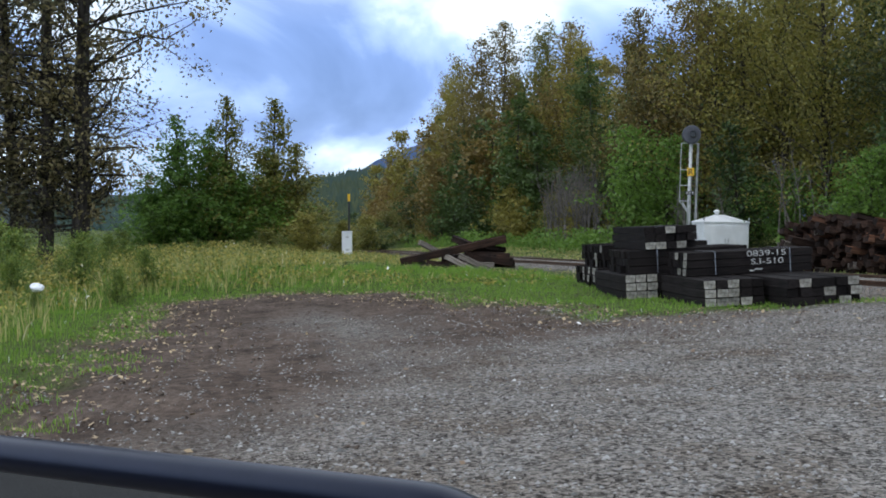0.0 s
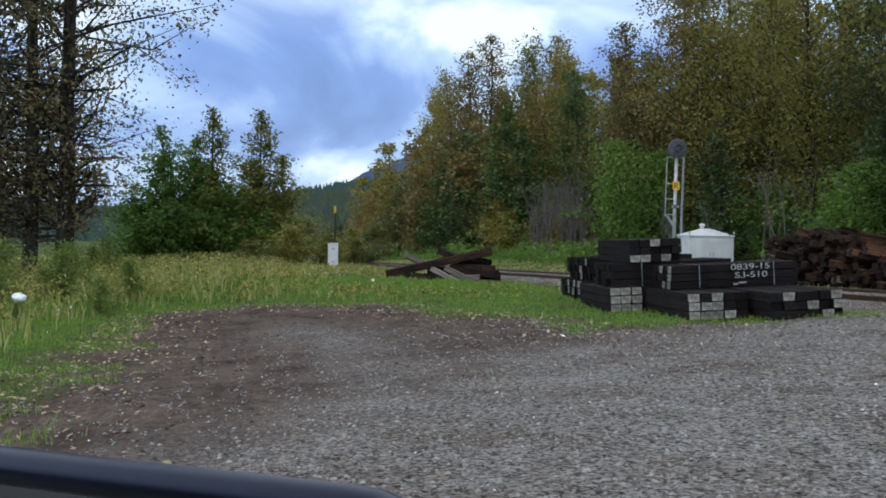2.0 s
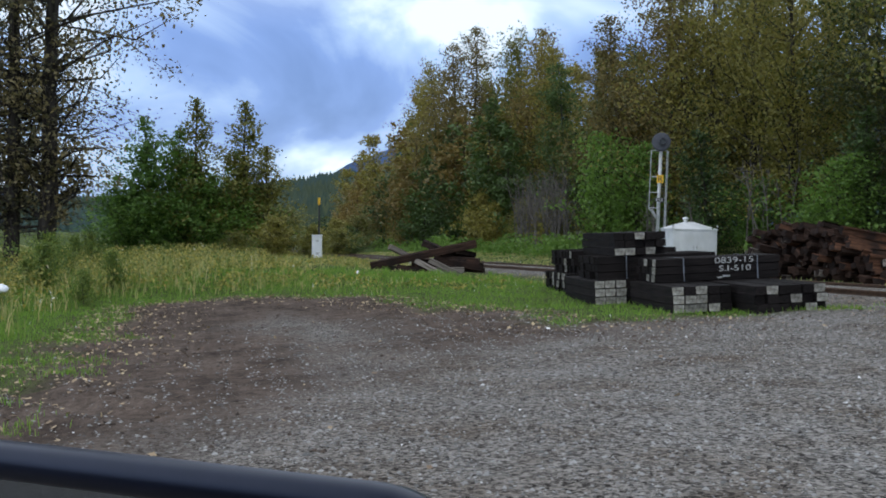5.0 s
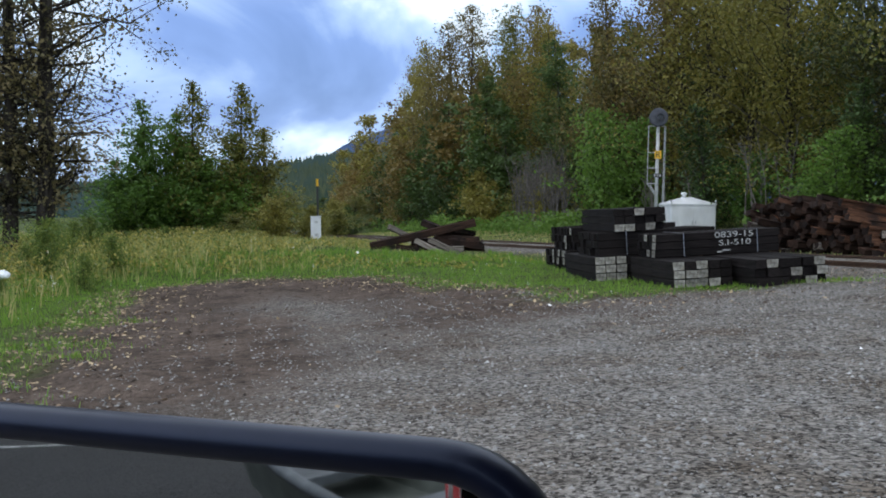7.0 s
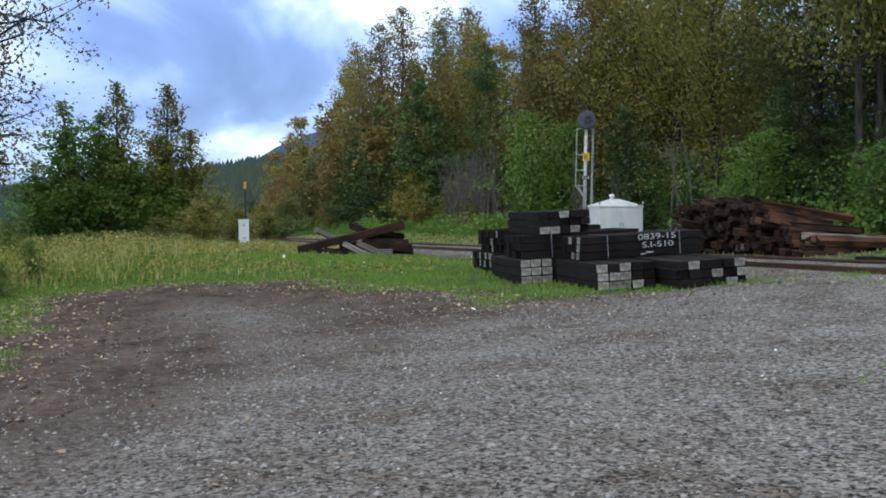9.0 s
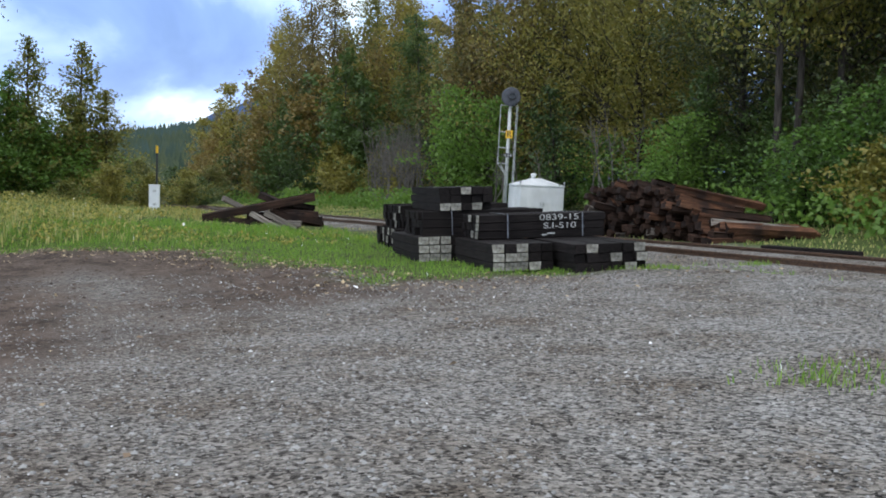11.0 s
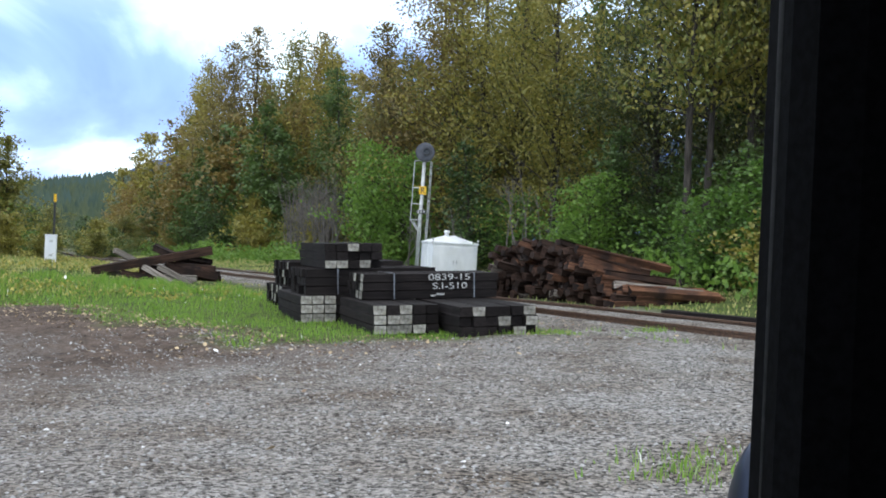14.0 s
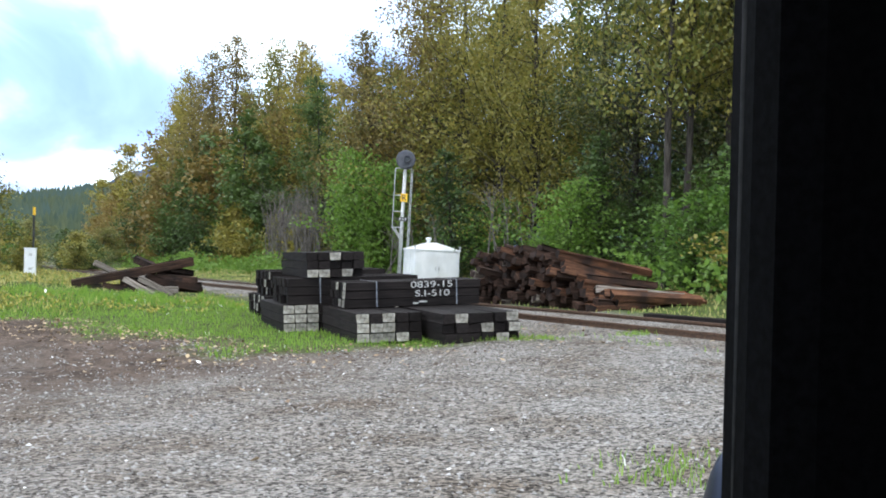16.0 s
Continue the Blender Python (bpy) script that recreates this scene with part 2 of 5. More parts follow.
BAG, nt_, b_ = material("white_plastic_film", (0.8, 0.82, 0.84), 0.35)
grain(nt_, b_, (0.70, 0.73, 0.76), (0.85, 0.87, 0.88), 9.0, 5.0, 0.4)
VINYL, nt_, b_ = material("black_textured_plastic", (0.006, 0.006, 0.006), 0.8)
grain(nt_, b_, (0.003, 0.003, 0.003), (0.006, 0.006, 0.0065), 120.0, 3.0, 0.15, dist=0.001)
b_.inputs["Specular IOR Level"].default_value = 0.02
# lighter grey that stands in for a highlight along the pillar edge
EDGE_HIGHLIGHT, nt_, b_ = material("grey_highlight_strip", (0.03, 0.03, 0.03), 0.8)
grain(nt_, b_, (0.010, 0.010, 0.0095), (0.024, 0.023, 0.022), 60.0, 3.0, 0.1, dist=0.001)
CARPAINT, nt_, b_ = material("dark_blue_black_gloss_paint", (0.006, 0.008, 0.020), 0.36)
grain(nt_, b_, (0.005, 0.007, 0.018), (0.008, 0.010, 0.025), 30.0)
b_.inputs["Specular Tint"].default_value = (0.62, 0.72, 1.0, 1)
RUBBER, nt_, b_ = material("tyre_rubber", (0.02, 0.02, 0.02), 0.85)
grain(nt_, b_, (0.014, 0.014, 0.014), (0.03, 0.03, 0.03), 25.0)
MIRROR, nt_, b_ = material("mirror_silver", (0.75, 0.77, 0.78), 0.02, 1.0)
LENS, nt_, b_ = material("dark_signal_lens", (0.01, 0.01, 0.012), 0.1)
BOAT, nt_, b_ = material("grey_green_boat_paint", (0.15, 0.17, 0.15), 0.55)
grain(nt_, b_, (0.06, 0.068, 0.055), (0.12, 0.13, 0.11), 4.0, 5.0, 0.05)
BOAT_IN, nt_, b_ = material("pale_boat_lining", (0.42, 0.45, 0.48), 0.6)
grain(nt_, b_, (0.05, 0.055, 0.06), (0.13, 0.14, 0.145), 5.0)
RED, nt_, b_ = material("red_fabric", (0.45, 0.05, 0.05), 0.8)
grain(nt_, b_, (0.30, 0.03, 0.03), (0.55, 0.08, 0.08), 9.0)
LINE, nt_, b_ = material("road_line_paint", (0.6, 0.6, 0.57), 0.8)
grain(nt_, b_, (0.20, 0.20, 0.19), (0.50, 0.50, 0.48), 12.0)

LEAF_GREEN = leaf_material("green_leaves", [(0.022, 0.050, 0.011), (0.046, 0.092, 0.017), (0.09, 0.148, 0.028)])
LEAF_FRESH = leaf_material("bright_green_leaves", [(0.055, 0.13, 0.02), (0.11, 0.22, 0.032), (0.19, 0.31, 0.05)], 0.45)
LEAF_OLIVE = leaf_material("olive_yellowing_leaves", [(0.085, 0.12, 0.022), (0.19, 0.205, 0.033), (0.34, 0.275, 0.05)])
LEAF_BROWN = leaf_material("autumn_brown_leaves", [(0.085, 0.085, 0.02), (0.175, 0.138, 0.030), (0.28, 0.185, 0.045)])
# green darkened for the deep shade at the wood's right end
LEAF_SHADED = leaf_material("shade_darkened_green_leaves", [(0.020, 0.042, 0.010), (0.045, 0.080, 0.016), (0.120, 0.118, 0.024)])
LEAF_DARK = leaf_material("dark_spruce_needles", [(0.012, 0.030, 0.014), (0.022, 0.050, 0.022), (0.04, 0.075, 0.03)], 0.15)
LEAF_TAN = leaf_material("sparse_tan_leaves", [(0.04, 0.05, 0.022), (0.13, 0.115, 0.045), (0.28, 0.22, 0.09)])
GRASS_MIX = leaf_material("meadow_grass", [(0.13, 0.25, 0.03), (0.25, 0.35, 0.045), (0.40, 0.41, 0.08), (0.56, 0.47, 0.20)], 0.3, 0.0)
GRASS_LAWN = leaf_material("short_bright_grass", [(0.11, 0.24, 0.018), (0.16, 0.33, 0.03), (0.24, 0.38, 0.05)], 0.3, 0.0)
WEEDS = leaf_material("mixed_weed_leaves", [(0.065, 0.13, 0.025), (0.17, 0.26, 0.045), (0.32, 0.36, 0.065), (0.52, 0.43, 0.10)], 0.3, 0.0)
LEAF_BUSH = leaf_material("bank_bush_leaves", [(0.065, 0.13, 0.024), (0.14, 0.22, 0.036), (0.24, 0.29, 0.05)], 0.35, 0.1)
FALLEN = leaf_material("fallen_leaves", [(0.12, 0.06, 0.03), (0.30, 0.17, 0.08), (0.40, 0.27, 0.12), (0.52, 0.40, 0.23)], 0.1, 0.0)
CLOD, nt_, b_ = material("dry_mud_clods", (0.08, 0.06, 0.05), 0.95)
grain(nt_, b_, (0.030, 0.023, 0.019), (0.135, 0.105, 0.085), 14.0, 6.0, 0.4)
PEBBLE = leaf_material("loose_gravel_stones", [(0.045, 0.043, 0.04), (0.10, 0.097, 0.092), (0.18, 0.175, 0.168), (0.35, 0.342, 0.328)], 0.0, 0.0)


# ---- shape helpers ----
def mesh_from(name, verts, faces, mat, smooth=False):
    me = bpy.data.meshes.new(name)
    me.from_pydata([tuple(v) for v in verts], [], [tuple(f) for f in faces])
    me.materials.append(mat)
    if smooth:
        me.shade_smooth()
    me.update()
    return me


def fast_mesh(name, verts, quads, mat):
    """A large mesh of quads from arrays."""
    me = bpy.data.meshes.new(name)
    nv, nf = len(verts), len(quads)
    k = quads.shape[1]
    me.vertices.add(nv)
    me.vertices.foreach_set("co", np.asarray(verts, dtype=np.float32).ravel())
    me.loops.add(nf * k)
    me.loops.foreach_set("vertex_index", np.asarray(quads, dtype=np.int32).ravel())
    me.polygons.add(nf)
    me.polygons.foreach_set("loop_start", np.arange(0, nf * k, k, dtype=np.int32))
    me.polygons.foreach_set("loop_total", np.full(nf, k, dtype=np.int32))
    me.materials.append(mat)
    me.update(calc_edges=True)
    me.validate()
    return me


def link_bm(name, bm, mat, parent=None, label="", smooth=False):
    me = bpy.data.meshes.new(name)
    bmesh.ops.recalc_face_normals(bm, faces=bm.faces)
    bm.to_mesh(me)
    bm.free()
    for k in (mat if isinstance(mat, (list, tuple)) else [mat]):
        me.materials.append(k)
    if smooth:
        me.shade_smooth()
    ob = new(name, me)
    if parent:
        ob.parent = parent
    return tagged(ob, label)


def part(name, bm, mat, parent, label="", smooth=False):
    return link_bm(name, bm, mat, parent, label, smooth)


def empty(name, m, label, category, group=""):
    ob = new(name)
    ob.matrix_basis = m
    return tagged(ob, label, category, group)


def box(bm, sx, sy, sz, at=(0, 0, 0), bevel=0.0, turn=None):
    m = Matrix.Translation(at) @ (turn or Matrix()) @ Matrix.Diagonal((sx, sy, sz, 1))
    r = bmesh.ops.create_cube(bm, size=1, matrix=m)
    if bevel:
        es = {e for v in r["verts"] for e in v.link_edges}
        bmesh.ops.bevel(bm, geom=list(es), offset=bevel, segments=2, affect="EDGES", profile=0.6)
    return bm


def rod(bm, a, b, r1, r2=None, seg=10):
    a, b = Vector(a), Vector(b)
    d = b - a
    m = Matrix.Translation((a + b) / 2) @ d.to_track_quat("Z", "Y").to_matrix().to_4x4()
    bmesh.ops.create_cone(bm, cap_ends=True, segments=seg, radius1=r1, radius2=r1 if r2 is None else r2, depth=d.length, matrix=m)
    return bm


def tubes(paths):
    """Tapered square tubes along point rows: (points, r0, r1). Returns verts, quads."""
    V, Q = [], []
    for pts, r0, r1 in paths:
        base, n = len(V), len(pts)
        S = 8 if r0 > 0.1 else 5 if r0 > 0.03 else 3
        for i, p in enumerate(pts):
            d = (pts[min(i + 1, n - 1)] - pts[max(i - 1, 0)])
            d = d / (np.linalg.norm(d) + 1e-9)
            a = np.cross(d, (0.31, 0.17, 0.93) if abs(d[2]) < 0.9 else (1, 0, 0))
            a /= np.linalg.norm(a)
            b = np.cross(d, a)
            r = r0 + (r1 - r0) * i / (n - 1)
            for k in range(S):
                t = 2 * math.pi * k / S
                V.append(p + r * (a * math.cos(t) + b * math.sin(t)))
        for i in range(n - 1):
            for k in range(S):
                Q.append((base + S * i + k, base + S * i + (k + 1) % S, base + S * i + S + (k + 1) % S, base + S * i + S + k))
    return np.array(V), np.array(Q)


def leaf_quads(rng, centres, size, flat=0.0):
    """Rhombic leaves of random lie at the centres."""
    n = len(centres)
    a = rng.normal(size=(n, 3))
    a[:, 2] *= 1 - flat
    a /= np.linalg.norm(a, axis=1)[:, None]
    c = rng.normal(size=(n, 3))
    c[:, 2] *= 1 - flat
    b = np.cross(a, c)
    if flat:
        b = np.stack([-a[:, 1], a[:, 0], np.zeros(n)], 1) + 0.3 * b
    b /= np.linalg.norm(b, axis=1)[:, None]
    s = size * rng.uniform(0.6, 1.35, n)[:, None]
    droop = np.array([0, 0, -0.18]) * s
    V = np.empty((n, 4, 3))
    V[:, 0], V[:, 1] = centres - a * s * 0.62, centres + b * s * 0.42 + droop * 0.2
    V[:, 2], V[:, 3] = centres + a * s * 0.62 + droop, centres - b * s * 0.42 + droop * 0.2
    return V.reshape(-1, 3), np.arange(4 * n).reshape(n, 4)


# ---- the lie of the land ----
SLOPE_X, SLOPE_Y = 0.0382, 0.0212
ALONG, ACROSS = np.array((-0.774, 0.633)), np.array((0.633, 0.774))
TRACK0 = np.array((-6.2, 24.6))
LOT = np.array([(-7, -2), (-8.6, 3.5), (-11.6, 7.4), (-16.4, 12.4), (-22.4, 18.2), (-22.2, 20.9), (-17.2, 21.6), (-13.2, 19.3), (-10.3, 17.9), (-8.3, 16.5),
                (-6.9, 17.2), (-5.6, 18.4), (-4.6, 19.6), (-5.6, 22.3), (24, -1.8), (60, -30), (60, -60), (-60, -60), (-60, -9), (-20, -5)], dtype=float)


def lot_distance(x, y):
    """Signed distance to the edge of the bare lot, positive outside."""
    p = np.stack([x, y], -1)
    best = np.full(x.shape, 1e9)
    inside = np.zeros(x.shape, bool)
    for i in range(len(LOT)):
        a, b = LOT[i], LOT[(i + 1) % len(LOT)]
        ab = b - a
        t = np.clip(((p - a) @ ab) / (ab @ ab), 0, 1)
        best = np.minimum(best, np.linalg.norm(p - a - t[..., None] * ab, axis=-1))
        hit = ((a[1] > y) != (b[1] > y)) & (x < (b[0] - a[0]) * (y - a[1]) / (b[1] - a[1] + 1e-12) + a[0])
        inside ^= hit
    return np.where(inside, -best, best)


def wob(x, y, s, seed=0.0):
    return (np.sin(x * s + 1.3 * np.sin(y * s * 0.7 + seed)) + np.sin(y * s * 1.3 + 1.1 * np.sin(x * s * 0.8 + 2 + seed)) + np.sin((x + y) * s * 2.1 + seed)) / 3


def land(x, y):
    """Height of the ground."""
    x, y = np.asarray(x, float), np.asarray(y, float)
    lateral = np.clip(x, -60, 60) * SLOPE_X + np.clip(y, -60, 60) * SLOPE_Y
    d = lot_distance(x, y)
    beyond = (x - TRACK0[0]) * ACROSS[0] + (y - TRACK0[1]) * ACROSS[1]
    west = np.clip((-x - 9) / 8, 0, 1)
    bank = np.clip((d - 0.3) / 7, 0, 1)
    bank = bank * bank * (3 - 2 * bank) * 0.55 * west * np.clip((-beyond - 3.5) / 5, 0, 1)
    rise = np.clip((beyond - 11) / 14, 0, 1) * 1.2
    rough = 0.03 * wob(x, y, 0.9) + 0.015 * wob(x, y, 2.3, 4.0) + np.clip(d / 3, 0, 1) * 0.05 * wob(x, y, 1.4, 1.0)
    rough = rough + np.clip((d + 5) / 2, 0, 1) * np.clip(-d, 0, 1) * np.clip((-x - 7) / 3, 0, 1) * 0.035 * (wob(x, y, 3.7, 5.0) + wob(x, y, 6.1, 1.0))
    for off in (0.0, 1.15):
        line = (y - 6.1 - off) + 0.22 * (x + 9.7) + 0.15 * np.sin(x * 1.1)
        rough = rough - (0.10 * np.exp(-(line / 0.26) ** 2) - 0.05 * np.exp(-((line - 0.5) / 0.25) ** 2)) * np.clip((-x - 7.6) / 1.2, 0, 1) * np.clip((x + 15) / 2, 0, 1)
    ballast = 0.06 * np.clip(1.6 - np.abs(beyond), 0, 1)
    return lateral + bank + rise + rough * np.clip((np.abs(beyond) - 0.5) / 2, 0.2, 1) + ballast


def at(x, y, h=0.0):
    return Vector((x, y, float(land(x, y)) + h))


# ---- ground ----
def axis_steps(lo, hi, step, far):
    inner = np.arange(lo, hi + step / 2, step)
    grow = []
    s, p = step, 0.0
    while p < far:
        s *= 1.16
        p += s
        grow.append(p)
    g = np.array(grow)
    return np.concatenate([(lo - g)[::-1], inner, hi + g])


def build_ground():
    xs, ys = axis_steps(-30, 12, 0.3, 2600), axis_steps(-12, 36, 0.3, 2600)
    X, Y = np.meshgrid(xs, ys)
    Z = land(X, Y)
    nx, ny = len(xs), len(ys)
    i = np.arange(nx * ny).reshape(ny, nx)
    Q = np.stack([i[:-1, :-1], i[:-1, 1:], i[1:, 1:], i[1:, :-1]], -1).reshape(-1, 4)
    me = fast_mesh("ground", np.stack([X, Y, Z], -1).reshape(-1, 3), Q, GROUND)
    me.shade_smooth()
    d = lot_distance(X, Y) + 0.75 * wob(X, Y, 1.3) + 0.45 * wob(X, Y, 4.3, 2.0)
    grass = np.clip(d / 0.8 + 0.5, 0, 1)
    dirt = np.clip((d + 7.0 + 1.8 * wob(X, Y, 0.6, 3.0)) / 4.5, 0, 1) * np.clip((-X - 4.5) / 4, 0, 1)
    dirt = np.maximum(dirt, 0.25 * np.clip((-X - 1) / 5, 0, 1))
    beyond = (X - TRACK0[0]) * ACROSS[0] + (Y - TRACK0[1]) * ACROSS[1]
    stone = np.clip(2.4 - np.abs(beyond + 0.3) + 0.5 * wob(X, Y, 1.9), 0, 1)
    grass, dirt = grass * (1 - stone), dirt * (1 - stone)
    tar = np.clip((-Y - 0.10 * X - 3.2) / 0.4, 0, 1)
    grass = grass * (1 - tar)
    c = me.color_attributes.new("cover", "FLOAT_COLOR", "POINT")
    c.data.foreach_set("color", np.stack([grass, dirt, tar, np.ones_like(tar)], -1).astype(np.float32).ravel())
    tagged(new("ground", me), "gravel lot with brown dirt edge, grass and asphalt road", "ground", kind="structure")


build_ground()


def scatter(rng, n, x0, x1, y0, y1):
    return rng.uniform(x0, x1, n), rng.uniform(y0, y1, n)


def blades(rng, x, y, h, width, mat, name, label):
    """Bent grass blades, each a tapering strip."""
    n = len(x)
    z = land(x, y) - 0.01
    a, lean = rng.uniform(0, 2 * math.pi, n), rng.uniform(0.05, 0.55, n)
    ca, sa = np.cos(a), np.sin(a)
    b = rng.uniform(0, 2 * math.pi, n)
    dx, dy = np.cos(b) * lean * h, np.sin(b) * lean * h
    w = width * rng.uniform(0.7, 1.3, n)
    V = np.empty((n, 5, 3))
    V[:, 0] = np.stack([x - ca * w, y - sa * w, z], 1)
    V[:, 1] = np.stack([x + ca * w, y + sa * w, z], 1)
    V[:, 2] = np.stack([x + ca * w * 0.8 + dx * 0.35, y + sa * w * 0.8 + dy * 0.35, z + h * 0.6], 1)
    V[:, 3] = np.stack([x - ca * w * 0.8 + dx * 0.35, y - sa * w * 0.8 + dy * 0.35, z + h * 0.6], 1)
    V[:, 4] = np.stack([x + dx, y + dy, z + h * 0.97], 1)
    k = 5 * np.arange(n)[:, None]
    T = np.concatenate([np.concatenate([k + np.array([0, 1, 2]), k + np.array([0, 2, 3])]), k + np.array([3, 2, 4])])
    return tagged(new(name, fast_mesh(name, V.reshape(-1, 3), T, mat)), label, "grass", kind="stuff")


def meadow_density(x, y):
    d = lot_distance(x, y) + 0.75 * wob(x, y, 1.3) + 0.45 * wob(x, y, 4.3, 2.0)
    beyond = (x - TRACK0[0]) * ACROSS[0] + (y - TRACK0[1]) * ACROSS[1]
    stone = np.abs(beyond + 0.3) < 1.9
    return d, beyond, stone


TUFTS = ((-0.75, 10.2, 110, 0.32), (-0.5, 10.9, 50, 0.28), (-5.35, 19.2, 160, 0.22), (-4.55, 19.55, 140, 0.2), (-3.2, 20.6, 120, 0.2), (-6.35, 19.35, 120, 0.2), (-10.6, 6.3, 200, 0.3), (-9.3, 6.0, 120, 0.25), (-13.0, 9.6, 200, 0.4), (-15.2, 12.0, 160, 0.4), (-11.9, 8.6, 160, 0.3), (-0.9, 10.6, 90, 0.3))


def build_grass():
    rng = np.random.default_rng(5)
    # short grass near the lot's edge and behind the stacks
    x, y = scatter(rng, 240000, -32, 4, 1, 34)
    d, beyond, stone = meadow_density(x, y)
    keep = (d > -0.1) & (d < 6) & (beyond < -1.8) & (rng.uniform(0, 1, len(x)) < np.clip(0.35 + d * 0.5, 0, 1))
    x, y, d = x[keep], y[keep], d[keep]
    # sparse tufts out on the gravel
    for tx, ty, n, s in TUFTS:
        x, y = np.append(x, rng.normal(tx, s, n)), np.append(y, rng.normal(ty, s * 0.6, n))
    d = np.append(d, np.zeros(len(x) - len(d)))
    blades(rng, x, y, rng.uniform(0.04, 0.12, len(x)) + 0.03 * np.clip(d - 1, 0, 5) * (np.hypot(x + 11, y - 21.5) > 6.5), 0.006, GRASS_LAWN, "short_grass", "short bright green grass at the edge of the lot")
    # long meadow grass
    x, y = scatter(rng, 160000, -75, 2, -2, 70)
    d, beyond, stone = meadow_density(x, y)
    clump = wob(x, y, 1.1, 7.0) + 0.5 * wob(x, y, 2.9, 3.0)
    keep = (d > 1.6) & ~stone & (beyond < 30) & (x < -9.5) & (rng.uniform(-0.8, 1.0, len(x)) < clump + 0.2) & (-x * 0.5 + y * 0.3 > 3)
    keep |= (beyond > 1.6) & (beyond < 14) & (x < 2) & (y > 20) & ~((x > -19.5) & (x < -8) & (beyond > 2.5))
    keep &= ~(np.hypot(x + 11, y - 21.5) < 6.8)
    x, y, d = x[keep], y[keep], d[keep]
    far = np.hypot(x, y)
    pile = np.clip((np.hypot(x + 20.4, y - 29.4) - 2.4) / 2.5, 0.4, 1)
    az = np.degrees(np.arctan2(-x, y))
    pile = pile * np.clip(0.5 + (az - 42.0) * 0.12, 0.5, 1)
    west = np.clip((-x - y * 0.55 - 3) / 6, 0, 1)
    h = (0.14 + 0.20 * np.clip(d / 6, 0, 1) + 0.22 * west) * rng.uniform(0.6, 1.35, len(x)) * pile * np.where((x - TRACK0[0]) * ACROSS[0] + (y - TRACK0[1]) * ACROSS[1] > 0, 0.55, 1.0)
    blades(rng, x, y, h, 0.006 + 0.0003 * far, GRASS_MIX, "meadow_grass", "tall mixed green and straw meadow grass")


def leafy_stuff(name, label, rng, x, y, h, n_each, spread, size, mat, category="weeds"):
    """Low broad-leaved plants: leaves piled over stems."""
    n = len(x)
    z = land(x, y)
    k = n_each
    t = rng.uniform(0.1, 1, (n, k))
    g = rng.normal(size=(n, k, 2)) * spread * (0.4 + 0.6 * np.sqrt(1.05 - t))[..., None]
    C = np.stack([x[:, None] + g[..., 0], y[:, None] + g[..., 1], z[:, None] + t * h[:, None]], -1).reshape(-1, 3)
    V, Q = leaf_quads(rng, C, size)
    return tagged(new(name, fast_mesh(name, V, Q, mat)), label, category, kind="stuff")


def build_weeds():
    rng = np.random.default_rng(8)
    x, y = scatter(rng, 13000, -60, -9, 2, 60)
    d, beyond, stone = meadow_density(x, y)
    west = -x - y * 0.38 - 4.5
    keep = (d > 2.4) & (beyond < -3) & (np.hypot(x + 20.4, y - 29.4) > 4.2) & (np.hypot(x + 30.6, y - 35.2) > 3.2) & (rng.uniform(0, 1, len(x)) < np.clip(0.02 + west / 10, 0.03, 0.9))
    x, y, west = x[keep], y[keep], west[keep]
    h = rng.uniform(0.35, 0.8, len(x)) * (0.5 + 0.75 * np.clip(west / 14, 0, 1))
    h = h * np.clip(0.42 + (np.degrees(np.arctan2(-x, y)) - 42.0) * 0.12, 0.42, 1)
    leafy_stuff("weeds", "knee-high mixed weeds over the grass bank", rng, x, y, h, 24, 0.20, 0.07, WEEDS)
    x, y = scatter(rng, 1500, -70, 4, 20, 75)
    d, beyond, stone = meadow_density(x, y)
    keep = (beyond > 4.5) & (beyond < 13) & ~((x > -20.5) & (x < -11))
    x, y = x[keep], y[keep]
    leafy_stuff("trackside_weeds", "rank green weeds beyond the railway track", rng, x, y, rng.uniform(0.5, 1.3, len(x)), 60, 0.4, 0.15, LEAF_FRESH)


